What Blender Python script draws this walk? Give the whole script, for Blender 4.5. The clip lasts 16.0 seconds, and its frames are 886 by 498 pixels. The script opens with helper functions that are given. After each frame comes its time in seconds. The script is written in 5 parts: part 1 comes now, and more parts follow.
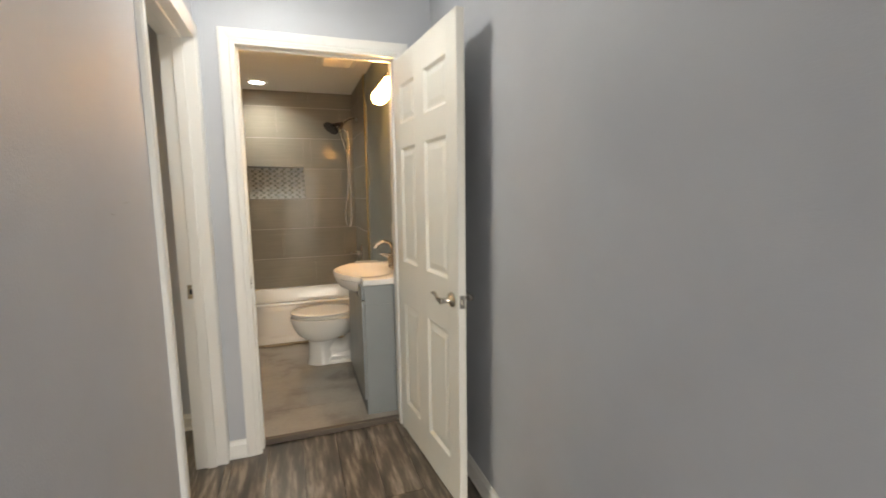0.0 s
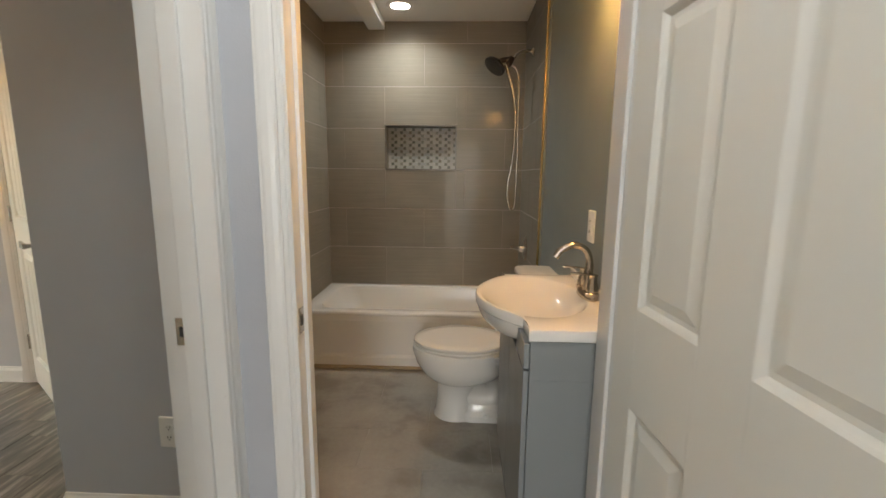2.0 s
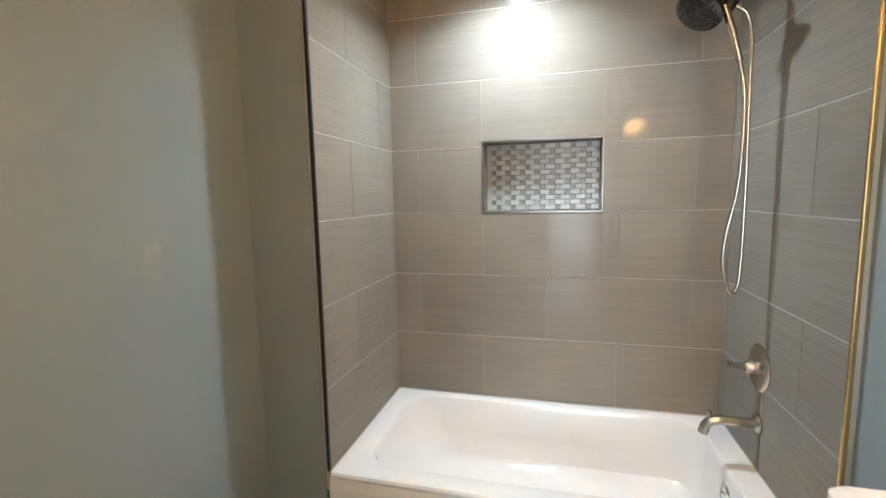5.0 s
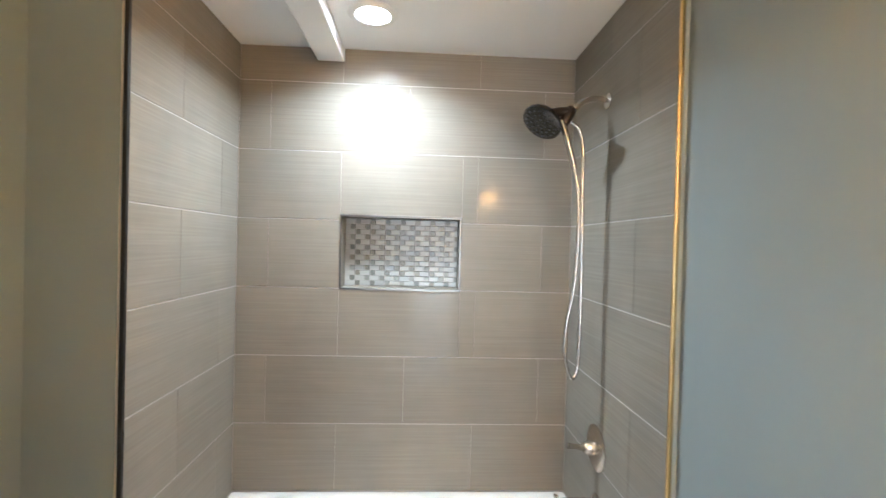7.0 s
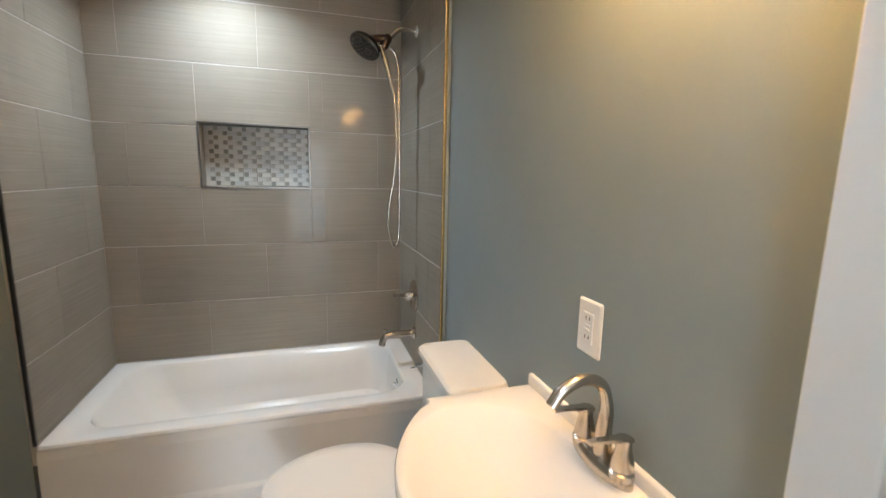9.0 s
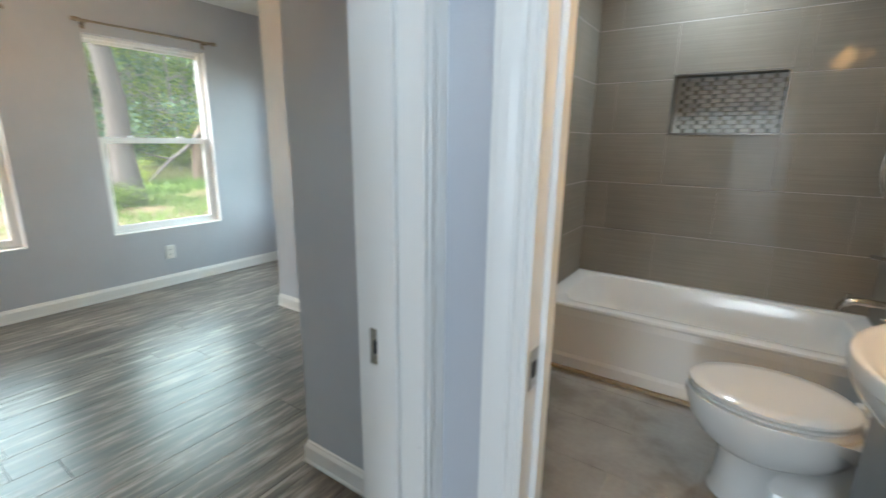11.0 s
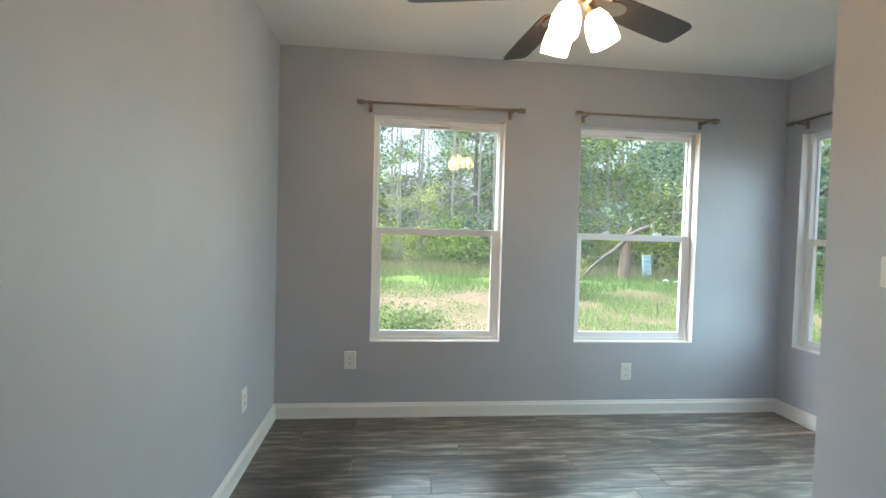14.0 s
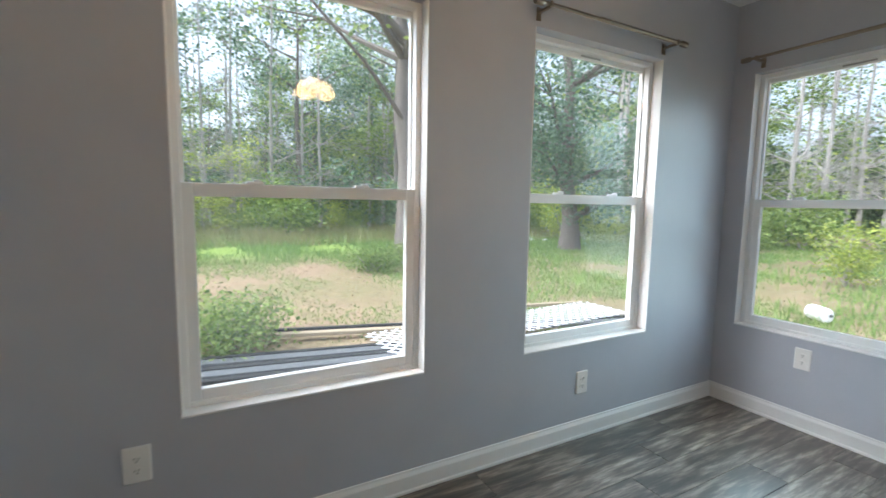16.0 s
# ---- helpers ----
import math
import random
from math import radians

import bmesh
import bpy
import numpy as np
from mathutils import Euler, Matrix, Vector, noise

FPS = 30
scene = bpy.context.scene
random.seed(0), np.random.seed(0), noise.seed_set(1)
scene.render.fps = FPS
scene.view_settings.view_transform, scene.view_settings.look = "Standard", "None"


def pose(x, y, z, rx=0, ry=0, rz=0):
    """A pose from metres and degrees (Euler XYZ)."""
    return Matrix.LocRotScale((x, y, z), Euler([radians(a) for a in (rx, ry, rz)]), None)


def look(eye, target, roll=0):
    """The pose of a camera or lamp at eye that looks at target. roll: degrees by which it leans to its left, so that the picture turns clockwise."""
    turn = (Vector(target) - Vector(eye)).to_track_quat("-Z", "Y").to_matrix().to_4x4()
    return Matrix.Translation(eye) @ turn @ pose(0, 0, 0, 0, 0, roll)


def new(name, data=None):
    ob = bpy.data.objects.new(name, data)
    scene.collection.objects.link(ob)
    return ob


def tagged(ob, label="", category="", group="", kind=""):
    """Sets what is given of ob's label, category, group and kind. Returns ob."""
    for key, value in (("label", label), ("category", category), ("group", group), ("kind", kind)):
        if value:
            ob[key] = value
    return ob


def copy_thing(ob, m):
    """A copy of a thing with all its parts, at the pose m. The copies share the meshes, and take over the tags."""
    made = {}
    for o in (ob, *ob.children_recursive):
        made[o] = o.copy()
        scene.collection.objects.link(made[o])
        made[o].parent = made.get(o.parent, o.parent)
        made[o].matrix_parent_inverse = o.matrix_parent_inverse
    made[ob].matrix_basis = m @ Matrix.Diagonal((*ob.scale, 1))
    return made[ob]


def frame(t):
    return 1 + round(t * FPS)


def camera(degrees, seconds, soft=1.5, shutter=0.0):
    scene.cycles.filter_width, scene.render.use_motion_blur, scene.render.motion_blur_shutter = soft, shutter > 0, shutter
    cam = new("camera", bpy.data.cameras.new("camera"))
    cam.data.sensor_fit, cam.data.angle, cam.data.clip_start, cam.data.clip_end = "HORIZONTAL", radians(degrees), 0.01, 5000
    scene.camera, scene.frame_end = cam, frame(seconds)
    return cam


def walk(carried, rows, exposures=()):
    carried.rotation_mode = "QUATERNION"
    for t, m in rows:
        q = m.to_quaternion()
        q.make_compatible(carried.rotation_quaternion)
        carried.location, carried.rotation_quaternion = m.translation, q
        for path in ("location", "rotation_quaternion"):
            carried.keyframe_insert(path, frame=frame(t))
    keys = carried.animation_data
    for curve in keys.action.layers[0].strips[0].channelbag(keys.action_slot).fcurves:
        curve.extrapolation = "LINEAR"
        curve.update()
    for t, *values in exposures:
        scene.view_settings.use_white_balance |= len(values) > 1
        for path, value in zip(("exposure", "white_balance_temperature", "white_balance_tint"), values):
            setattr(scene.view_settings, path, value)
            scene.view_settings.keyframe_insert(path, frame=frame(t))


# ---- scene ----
cam = camera(90.2, 16.0, soft=1.5, shutter=0.3)
PATH = [
    (0, (0.378, 0.506, 1.37), (1.009, 2.387, 1.119), -0.8),
    (0.5, (0.464, 0.814, 1.361), (0.674, 2.783, 1.085), -1.0),
    (1, (0.505, 1.205, 1.367), (0.51, 3.183, 1.069), -0.8),
    (1.5, (0.602, 1.59, 1.352), (0.502, 3.568, 1.072), -0.3),
    (2, (0.546, 1.924, 1.287), (0.472, 3.895, 0.957), 0.6),
    (2.5, (0.477, 2.242, 1.286), (0.456, 4.21, 0.93), 0.8),
    (3, (0.48, 2.508, 1.308), (0.367, 4.478, 0.983), -0.1),
    (3.5, (0.468, 2.788, 1.329), (0.209, 4.747, 1.022), -0.8),
    (4, (0.347, 3.013, 1.352), (-0.077, 4.948, 1.072), -1.5),
    (4.2, (0.325, 3.074, 1.369), (-0.182, 4.982, 1.052), -1.6),
    (6.3, (0.288, 3.594, 1.53), (-0.112, 5.553, 1.52), 1.1),
    (6.5, (0.28, 3.56, 1.558), (0.034, 5.545, 1.56), 1.2),
    (7, (0.322, 3.437, 1.547), (0.42, 5.435, 1.526), 1.5),
    (7.5, (0.358, 3.228, 1.504), (0.794, 5.178, 1.412), 1.4),
    (8, (0.423, 3.097, 1.494), (1.11, 4.968, 1.325), 0.8),
    (10.3, (0.472, 2.508, 1.273), (0.231, 4.436, 0.799), 1.1),
    (10.5, (0.428, 2.467, 1.262), (-0.067, 4.346, 0.79), 1.5),
    (11, (0.38, 2.385, 1.265), (-0.706, 3.997, 0.793), 0.7),
    (11.5, (0.346, 2.323, 1.278), (-1.175, 3.543, 0.833), -0.2),
    (12, (0.268, 2.29, 1.297), (-1.511, 3.122, 0.918), 0.0),
    (12.5, (0.092, 2.443, 1.322), (-1.842, 2.881, 1.056), 0.5),
    (13, (-0.127, 2.543, 1.273), (-2.108, 2.781, 1.131), 1.6),
    (13.5, (-0.462, 2.573, 1.267), (-2.452, 2.754, 1.198), 2.1),
    (14, (-0.786, 2.539, 1.218), (-2.774, 2.745, 1.16), 1.6),
    (14.5, (-1.179, 2.509, 1.215), (-3.156, 2.781, 1.082), 0.9),
    (15, (-1.507, 2.385, 1.213), (-3.451, 2.834, 1.071), 0.1),
    (15.5, (-1.828, 2.371, 1.205), (-3.705, 3.039, 1.037), 0.1),
    (16, (-2.161, 2.449, 1.213), (-3.906, 3.403, 1.007), 1.0),
]
EXPOSURES = [(0, 2.4, 8000, 10), (1, 2.35, 8300, 10), (2, 2.15, 7400, 10), (3, 2.45, 6900, 10), (4, 3.0, 6350, 9), (6.3, 3.78, 5650, 5), (7.3, 3.65, 5850, 8), (8, 3.3, 6050, 10), (9.2, 2.9, 5900, 6), (10.3, 2.55, 5600, 3), (11, 2.4, 5800, 3), (11.5, 2.35, 5950, 3), (12.2, 2.3, 6100, 5), (13, 2.45, 5700, 4), (14, 2.2, 5600, 3), (15, 1.9, 5550, 4), (16, 1.8, 5600, 6)]
walk(cam, [(t, look(eye, target, roll)) for t, eye, target, roll in PATH], EXPOSURES)

# ---------------------------------------------------------------- light
world = bpy.data.worlds.new("world")
scene.world = world
world.use_nodes = True
_wn = world.node_tree.nodes
_wn.clear()
_sky = _wn.new("ShaderNodeTexSky")
_sky.sky_type = "NISHITA"
_sky.sun_disc = False
_sky.sun_elevation = radians(48)
_sky.sun_rotation = radians(200)
_sky.air_density, _sky.dust_density, _sky.ozone_density = 1.0, 6.0, 1.0
_bg = _wn.new("ShaderNodeBackground")
_bg.inputs["Strength"].default_value = 0.15
_wo = _wn.new("ShaderNodeOutputWorld")
_grey = _wn.new("ShaderNodeHueSaturation")
_grey.inputs["Saturation"].default_value = 0.5
world.node_tree.links.new(_sky.outputs[0], _grey.inputs["Color"])
world.node_tree.links.new(_grey.outputs[0], _bg.inputs[0])
world.node_tree.links.new(_bg.outputs[0], _wo.inputs[0])


def lamp(name, kind, at, watts, colour, radius=0.05, target=None, fan_out=180):
    data = bpy.data.lights.new(name, kind)
    data.energy, data.color = watts, colour
    if kind == "AREA":
        data.shape, data.size = "DISK", radius * 2
        data.spread = radians(fan_out)
    elif kind == "SUN":
        data.angle = radius
    else:
        data.shadow_soft_size = radius
    ob = new(name, data)
    ob.matrix_world = look(at, target) if target else pose(*at)
    return ob


lamp("sun", "SUN", (6, -4, 20), 1.1, (1.0, 0.97, 0.93), radians(24), (0, 0, 0))


def daylight(name, at, target, wide, high, watts, colour=(0.81, 1.0, 0.96), fan_out=115):
    """The sky's light in a window's opening, or fill added at the hall's unseen end."""
    data = bpy.data.lights.new(name, "AREA")
    data.shape, data.size, data.size_y = "RECTANGLE", wide, high
    data.spread = radians(fan_out)
    data.energy, data.color = watts, colour
    new(name, data).matrix_world = look(at, target)


def skylight(x, y, way, watts):
    """The sky above the yard, as it falls slantwise through one window: three slats, each tipped down."""
    for z in (0.80, 1.25, 1.70):
        daylight("window_daylight", (x, y, z), (x + way[0], y + way[1], z - 0.42), 0.80, 0.40, watts / 3)


skylight(-3.80, 2.815, (1, 0), 1.2)
skylight(-3.80, 4.254, (1, 0), 1.2)
skylight(-3.226, 5.39, (0, -1), 2.5)
# Fill lamp added at the unseen south end to even out the hall walls.
daylight("hall_end_fill", (0.58, -2.19, 1.02), (0.58, 3.0, 1.02), 0.85, 1.95, 5.0, (0.85, 0.93, 1.0))

# ---------------------------------------------------------------- materials


def material(name, base, rough=0.5, metal=0.0, spec=0.5):
    m = bpy.data.materials.new(name)
    m.use_nodes = True
    b = m.node_tree.nodes["Principled BSDF"]
    b.inputs["Base Color"].default_value = (*base, 1)
    b.inputs["Roughness"].default_value = rough
    b.inputs["Metallic"].default_value = metal
    b.inputs["Specular IOR Level"].default_value = spec
    return m


def node(m, kind, **inputs):
    n = m.node_tree.nodes.new(kind)
    for key, value in inputs.items():
        n.inputs[key.replace("_", " ")].default_value = value
    return n


def join(m, a, b):
    m.node_tree.links.new(a, b)


def coords(m, scale=(1, 1, 1), world_space=False):
    """Object or world coordinates, stretched."""
    mp = node(m, "ShaderNodeMapping")
    mp.inputs["Scale"].default_value = scale
    if world_space:
        join(m, node(m, "ShaderNodeNewGeometry").outputs["Position"], mp.inputs[0])
    else:
        join(m, node(m, "ShaderNodeTexCoord").outputs["Object"], mp.inputs[0])
    return mp.outputs[0]


def noise_of(m, vec, scale, detail=4.0, rough=0.55):
    n = node(m, "ShaderNodeTexNoise", Scale=scale, Detail=detail, Roughness=rough)
    join(m, vec, n.inputs["Vector"])
    return n.outputs["Fac"]


def ramp(m, fac, stops):
    r = node(m, "ShaderNodeValToRGB")
    e = r.color_ramp.elements
    while len(e) < len(stops):
        e.new(0.5)
    for el, (p, c) in zip(e, stops):
        el.position, el.color = p, (*c, 1)
    join(m, fac, r.inputs[0])
    return r.outputs[0]


def mix(m, fac, a, b, blend="MIX"):
    n = node(m, "ShaderNodeMix")
    n.data_type, n.blend_type = "RGBA", blend
    for sock, v in ((n.inputs[0], fac), (n.inputs[6], a), (n.inputs[7], b)):
        if isinstance(v, bpy.types.NodeSocket):
            join(m, v, sock)
        elif isinstance(v, (int, float)):
            sock.default_value = v
        else:
            sock.default_value = (*v, 1)
    return n.outputs[2]


def bump(m, height, strength=0.1, distance=0.01):
    n = node(m, "ShaderNodeBump", Strength=strength, Distance=distance)
    join(m, height, n.inputs["Height"])
    join(m, n.outputs[0], m.node_tree.nodes["Principled BSDF"].inputs["Normal"])


def bsdf(m):
    return m.node_tree.nodes["Principled BSDF"]


def spread(m, fac, lo, hi):
    n = node(m, "ShaderNodeMapRange")
    n.inputs["To Min"].default_value, n.inputs["To Max"].default_value = lo, hi
    join(m, fac, n.inputs["Value"])
    return n.outputs[0]


def paint(name, a, b, rough=0.55, relief=0.25):
    """Rolled wall paint: broad patchiness, fine orange peel and shallow trowel marks."""
    m = material(name, a, rough)
    v = coords(m, world_space=True)
    join(m, mix(m, ramp(m, noise_of(m, v, 1.3, 5), [(0.3, (0, 0, 0)), (0.7, (1, 1, 1))]), a, b), bsdf(m).inputs["Base Color"])
    peel = noise_of(m, v, 220, 2)
    trowel = noise_of(m, v, 9, 6, 0.6)
    both = node(m, "ShaderNodeMath")
    both.operation = "MULTIPLY_ADD"
    join(m, trowel, both.inputs[0])
    both.inputs[1].default_value = 3.0
    join(m, peel, both.inputs[2])
    bump(m, both.outputs[0], relief, 0.0015)
    join(m, spread(m, trowel, rough - 0.08, rough + 0.1), bsdf(m).inputs["Roughness"])
    return m


WALL = paint("blue_grey_wall_paint", (0.485, 0.505, 0.552), (0.415, 0.435, 0.485), 0.5, 0.3)
BATH = paint("teal_grey_wall_paint", (0.255, 0.30, 0.31), (0.225, 0.268, 0.278), 0.55, 0.16)
bsdf(BATH).inputs["Specular IOR Level"].default_value = 0.25
CEIL = paint("ceiling_white", (0.80, 0.80, 0.79), (0.76, 0.76, 0.75), 0.8)
TRIM = paint("white_gloss_trim", (0.76, 0.755, 0.745), (0.72, 0.715, 0.705), 0.3, 0.1)
DOOR = paint("white_door_paint", (0.74, 0.725, 0.69), (0.71, 0.695, 0.66), 0.34, 0.08)
PORCELAIN = material("white_porcelain", (0.75, 0.74, 0.72), 0.08)
ENAMEL = material("white_tub_enamel", (0.74, 0.73, 0.71), 0.12)
NICKEL = material("brushed_nickel", (0.52, 0.48, 0.43), 0.24, 1.0)
CHROME = material("polished_chrome", (0.75, 0.75, 0.75), 0.08, 1.0)
BRONZE = material("dark_bronze", (0.06, 0.045, 0.035), 0.3, 0.9)
GUNMETAL = material("dark_shower_metal", (0.10, 0.095, 0.09), 0.22, 1.0)
PLASTIC = material("white_plastic", (0.78, 0.77, 0.74), 0.35)
DARK = material("dark_slot", (0.02, 0.02, 0.02), 0.6)
EDGE = material("dark_brushed_edge", (0.16, 0.15, 0.14), 0.32, 1.0)
BLACKEDGE = material("black_edge_trim", (0.03, 0.028, 0.025), 0.35, 0.6)
GROUT = material("pale_grey_grout", (0.42, 0.39, 0.36), 0.9)
VANITY = paint("grey_cabinet_paint", (0.24, 0.26, 0.275), (0.22, 0.24, 0.25), 0.35, 0.08)
PLUM = material("dark_plum_metal_paint", (0.012, 0.006, 0.011), 0.35)
BLUETAPE = material("blue_masking_tape", (0.02, 0.06, 0.35), 0.6)
VINYL = material("white_window_vinyl", (0.82, 0.83, 0.83), 0.3)


def glowing(name, colour, strength):
    m = material(name, colour, 0.4)
    bsdf(m).inputs["Emission Color"].default_value = (*colour, 1)
    bsdf(m).inputs["Emission Strength"].default_value = strength
    return m


GLASS = material("window_glass", (1, 1, 1), 0.0)
_g = GLASS.node_tree
_t = node(GLASS, "ShaderNodeBsdfTransparent")
_gl = node(GLASS, "ShaderNodeBsdfGlossy", Roughness=0.0)
_lw = node(GLASS, "ShaderNodeLayerWeight", Blend=0.5)
_pw = node(GLASS, "ShaderNodeMath")
_pw.operation = "POWER"
_pw.inputs[1].default_value = 4.0
_fr = node(GLASS, "ShaderNodeMath")
_fr.operation = "MULTIPLY_ADD"
_fr.inputs[1].default_value, _fr.inputs[2].default_value = 0.7, 0.024
join(GLASS, _lw.outputs["Facing"], _pw.inputs[0])
join(GLASS, _pw.outputs[0], _fr.inputs[0])
_ms = node(GLASS, "ShaderNodeMixShader")
join(GLASS, _fr.outputs[0], _ms.inputs[0])
join(GLASS, _t.outputs[0], _ms.inputs[1])
join(GLASS, _gl.outputs[0], _ms.inputs[2])
# Uneven translucent share in the pane: a pale haze laid over the view.
_haze = node(GLASS, "ShaderNodeBsdfTranslucent", Color=(0.9, 0.92, 0.92, 1))
_dv = noise_of(GLASS, coords(GLASS, world_space=True), 2.5, 5, 0.6)
_md = node(GLASS, "ShaderNodeMixShader")
join(GLASS, spread(GLASS, _dv, 0.004, 0.045), _md.inputs[0])
join(GLASS, _ms.outputs[0], _md.inputs[1])
join(GLASS, _haze.outputs[0], _md.inputs[2])
join(GLASS, _md.outputs[0], _g.nodes["Material Output"].inputs[0])


def make_plank():
    """Grey-brown vinyl plank: long grain, each plank of its own tone."""
    m = material("grey_brown_vinyl_plank", (0.1, 0.09, 0.08), 0.35)
    v = coords(m, (10, 1.2, 1), True)
    rnd = node(m, "ShaderNodeObjectInfo").outputs["Random"]
    shift = node(m, "ShaderNodeVectorMath")
    shift.operation = "ADD"
    comb = node(m, "ShaderNodeCombineXYZ")
    by = node(m, "ShaderNodeMath")
    by.operation = "MULTIPLY"
    by.inputs[1].default_value = 40
    join(m, rnd, by.inputs[0])
    join(m, by.outputs[0], comb.inputs[1])
    join(m, v, shift.inputs[0])
    join(m, comb.outputs[0], shift.inputs[1])
    grain = noise_of(m, shift.outputs[0], 2.6, 7, 0.62)
    blot = node(m, "ShaderNodeMapping")
    blot.inputs["Scale"].default_value = (0.6, 0.9, 1)
    join(m, shift.outputs[0], blot.inputs[0])
    broad = noise_of(m, blot.outputs[0], 1.0, 4, 0.55)
    c1 = ramp(m, grain, [(0.36, (0.030, 0.022, 0.016)), (0.48, (0.080, 0.063, 0.049)), (0.56, (0.19, 0.16, 0.13)), (0.64, (0.34, 0.30, 0.255))])
    c2 = ramp(m, broad, [(0.34, (0.62, 0.6, 0.58)), (0.66, (1.25, 1.25, 1.25))])
    c3 = mix(m, 1.0, c1, c2, "MULTIPLY")
    tone = ramp(m, rnd, [(0.0, (0.64, 0.62, 0.60)), (1.0, (1.24, 1.24, 1.24))])
    join(m, mix(m, 1.0, c3, tone, "MULTIPLY"), bsdf(m).inputs["Base Color"])
    join(m, spread(m, broad, 0.34, 0.48), bsdf(m).inputs["Roughness"])
    bsdf(m).inputs["Coat Weight"].default_value = 0.95
    bsdf(m).inputs["Coat Roughness"].default_value = 0.29
    bump(m, grain, 0.12, 0.001)
    return m


PLANK = make_plank()


def make_wall_tile():
    """Taupe porcelain tile with fine level streaks."""
    m = material("taupe_porcelain_tile", (0.3, 0.27, 0.25), 0.25)
    v = coords(m, (1.0, 1.0, 70), True)
    streak = noise_of(m, v, 2.2, 5, 0.6)
    cloud = noise_of(m, coords(m, (1, 1, 1), True), 3.0, 3)
    rnd = node(m, "ShaderNodeObjectInfo").outputs["Random"]
    c = ramp(m, streak, [(0.3, (0.222, 0.201, 0.167)), (0.5, (0.242, 0.220, 0.185)), (0.72, (0.266, 0.245, 0.21))])
    c = mix(m, 1.0, c, ramp(m, cloud, [(0.3, (0.92, 0.92, 0.92)), (0.7, (1.06, 1.05, 1.04))]), "MULTIPLY")
    join(m, mix(m, 1.0, c, ramp(m, rnd, [(0, (0.95, 0.95, 0.95)), (1, (1.05, 1.05, 1.05))]), "MULTIPLY"), bsdf(m).inputs["Base Color"])
    join(m, spread(m, streak, 0.42, 0.54), bsdf(m).inputs["Roughness"])
    bsdf(m).inputs["Specular IOR Level"].default_value = 0.03
    bsdf(m).inputs["Coat Weight"].default_value = 0.12
    bsdf(m).inputs["Coat Roughness"].default_value = 0.08
    bump(m, streak, 0.15, 0.0008)
    return m


TILE = make_wall_tile()


def make_floor_tile():
    """Pale grey cement-look floor tile with dark damp-looking clouds."""
    m = material("grey_cement_floor_tile", (0.3, 0.29, 0.27), 0.3)
    v = coords(m, world_space=True)
    cloud = noise_of(m, v, 2.6, 4, 0.5)
    fine = noise_of(m, v, 45, 5, 0.6)
    c = ramp(m, cloud, [(0.36, (0.20, 0.18, 0.155)), (0.47, (0.31, 0.288, 0.26)), (0.68, (0.39, 0.365, 0.335))])
    c = mix(m, 1.0, c, ramp(m, fine, [(0.3, (0.93, 0.93, 0.92)), (0.7, (1.05, 1.05, 1.05))]), "MULTIPLY")
    join(m, c, bsdf(m).inputs["Base Color"])
    join(m, spread(m, cloud, 0.25, 0.42), bsdf(m).inputs["Roughness"])
    bump(m, fine, 0.08, 0.001)
    return m


FLOORTILE = make_floor_tile()


def make_mosaic(name, tones):
    """Small glazed pieces, each of its own tone."""
    m = material(name, tones[0], 0.3)
    rnd = node(m, "ShaderNodeObjectInfo").outputs["Random"]
    join(m, ramp(m, rnd, [(0.0, tones[0]), (0.6, tones[1]), (1.0, tones[2])]), bsdf(m).inputs["Base Color"])
    return m


MOSAIC = make_mosaic("white_mosaic", [(0.29, 0.29, 0.27), (0.36, 0.36, 0.34), (0.24, 0.26, 0.255)])
MOSAIC_DARK = make_mosaic("dark_mosaic", [(0.09, 0.10, 0.09), (0.14, 0.125, 0.095), (0.19, 0.20, 0.19)])

# ---------------------------------------------------------------- mesh tools


def box(bm, x0, y0, z0, x1, y1, z1, bevel=0.0, segments=2):
    """A box between two corners, its edges rounded."""
    made = bmesh.ops.create_cube(bm, size=1)["verts"]
    for v in made:
        v.co = Vector((x0 + (v.co.x + 0.5) * (x1 - x0), y0 + (v.co.y + 0.5) * (y1 - y0), z0 + (v.co.z + 0.5) * (z1 - z0)))
    if bevel:
        edges = list({e for v in made for e in v.link_edges})
        bmesh.ops.bevel(bm, geom=edges, offset=bevel, segments=segments, affect="EDGES", profile=0.5)
    return bm


def boxed(*corners, bevel=0.0, segments=2):
    return box(bmesh.new(), *corners, bevel=bevel, segments=segments)


def lathe(bm, profile, steps=28, at=(0, 0, 0), m=None, sx=1.0, sy=1.0, hollow=False):
    """Turns a profile of (radius, height) about z."""
    rings = []
    for r, h in profile:
        ring = []
        for i in range(steps):
            a = 2 * math.pi * i / steps
            p = Vector((r * sx * math.cos(a), r * sy * math.sin(a), h))
            p = (m @ p) if m else p
            ring.append(bm.verts.new(p + Vector(at)))
        rings.append(ring)
    for a, b in zip(rings, rings[1:]):
        for i in range(steps):
            bm.faces.new((a[i], a[(i + 1) % steps], b[(i + 1) % steps], b[i]))
    if hollow:
        for i in range(steps):
            bm.faces.new((rings[-1][i], rings[-1][(i + 1) % steps], rings[0][(i + 1) % steps], rings[0][i]))
        return bm
    bm.faces.new(list(reversed(rings[0])))
    bm.faces.new(rings[-1])
    return bm


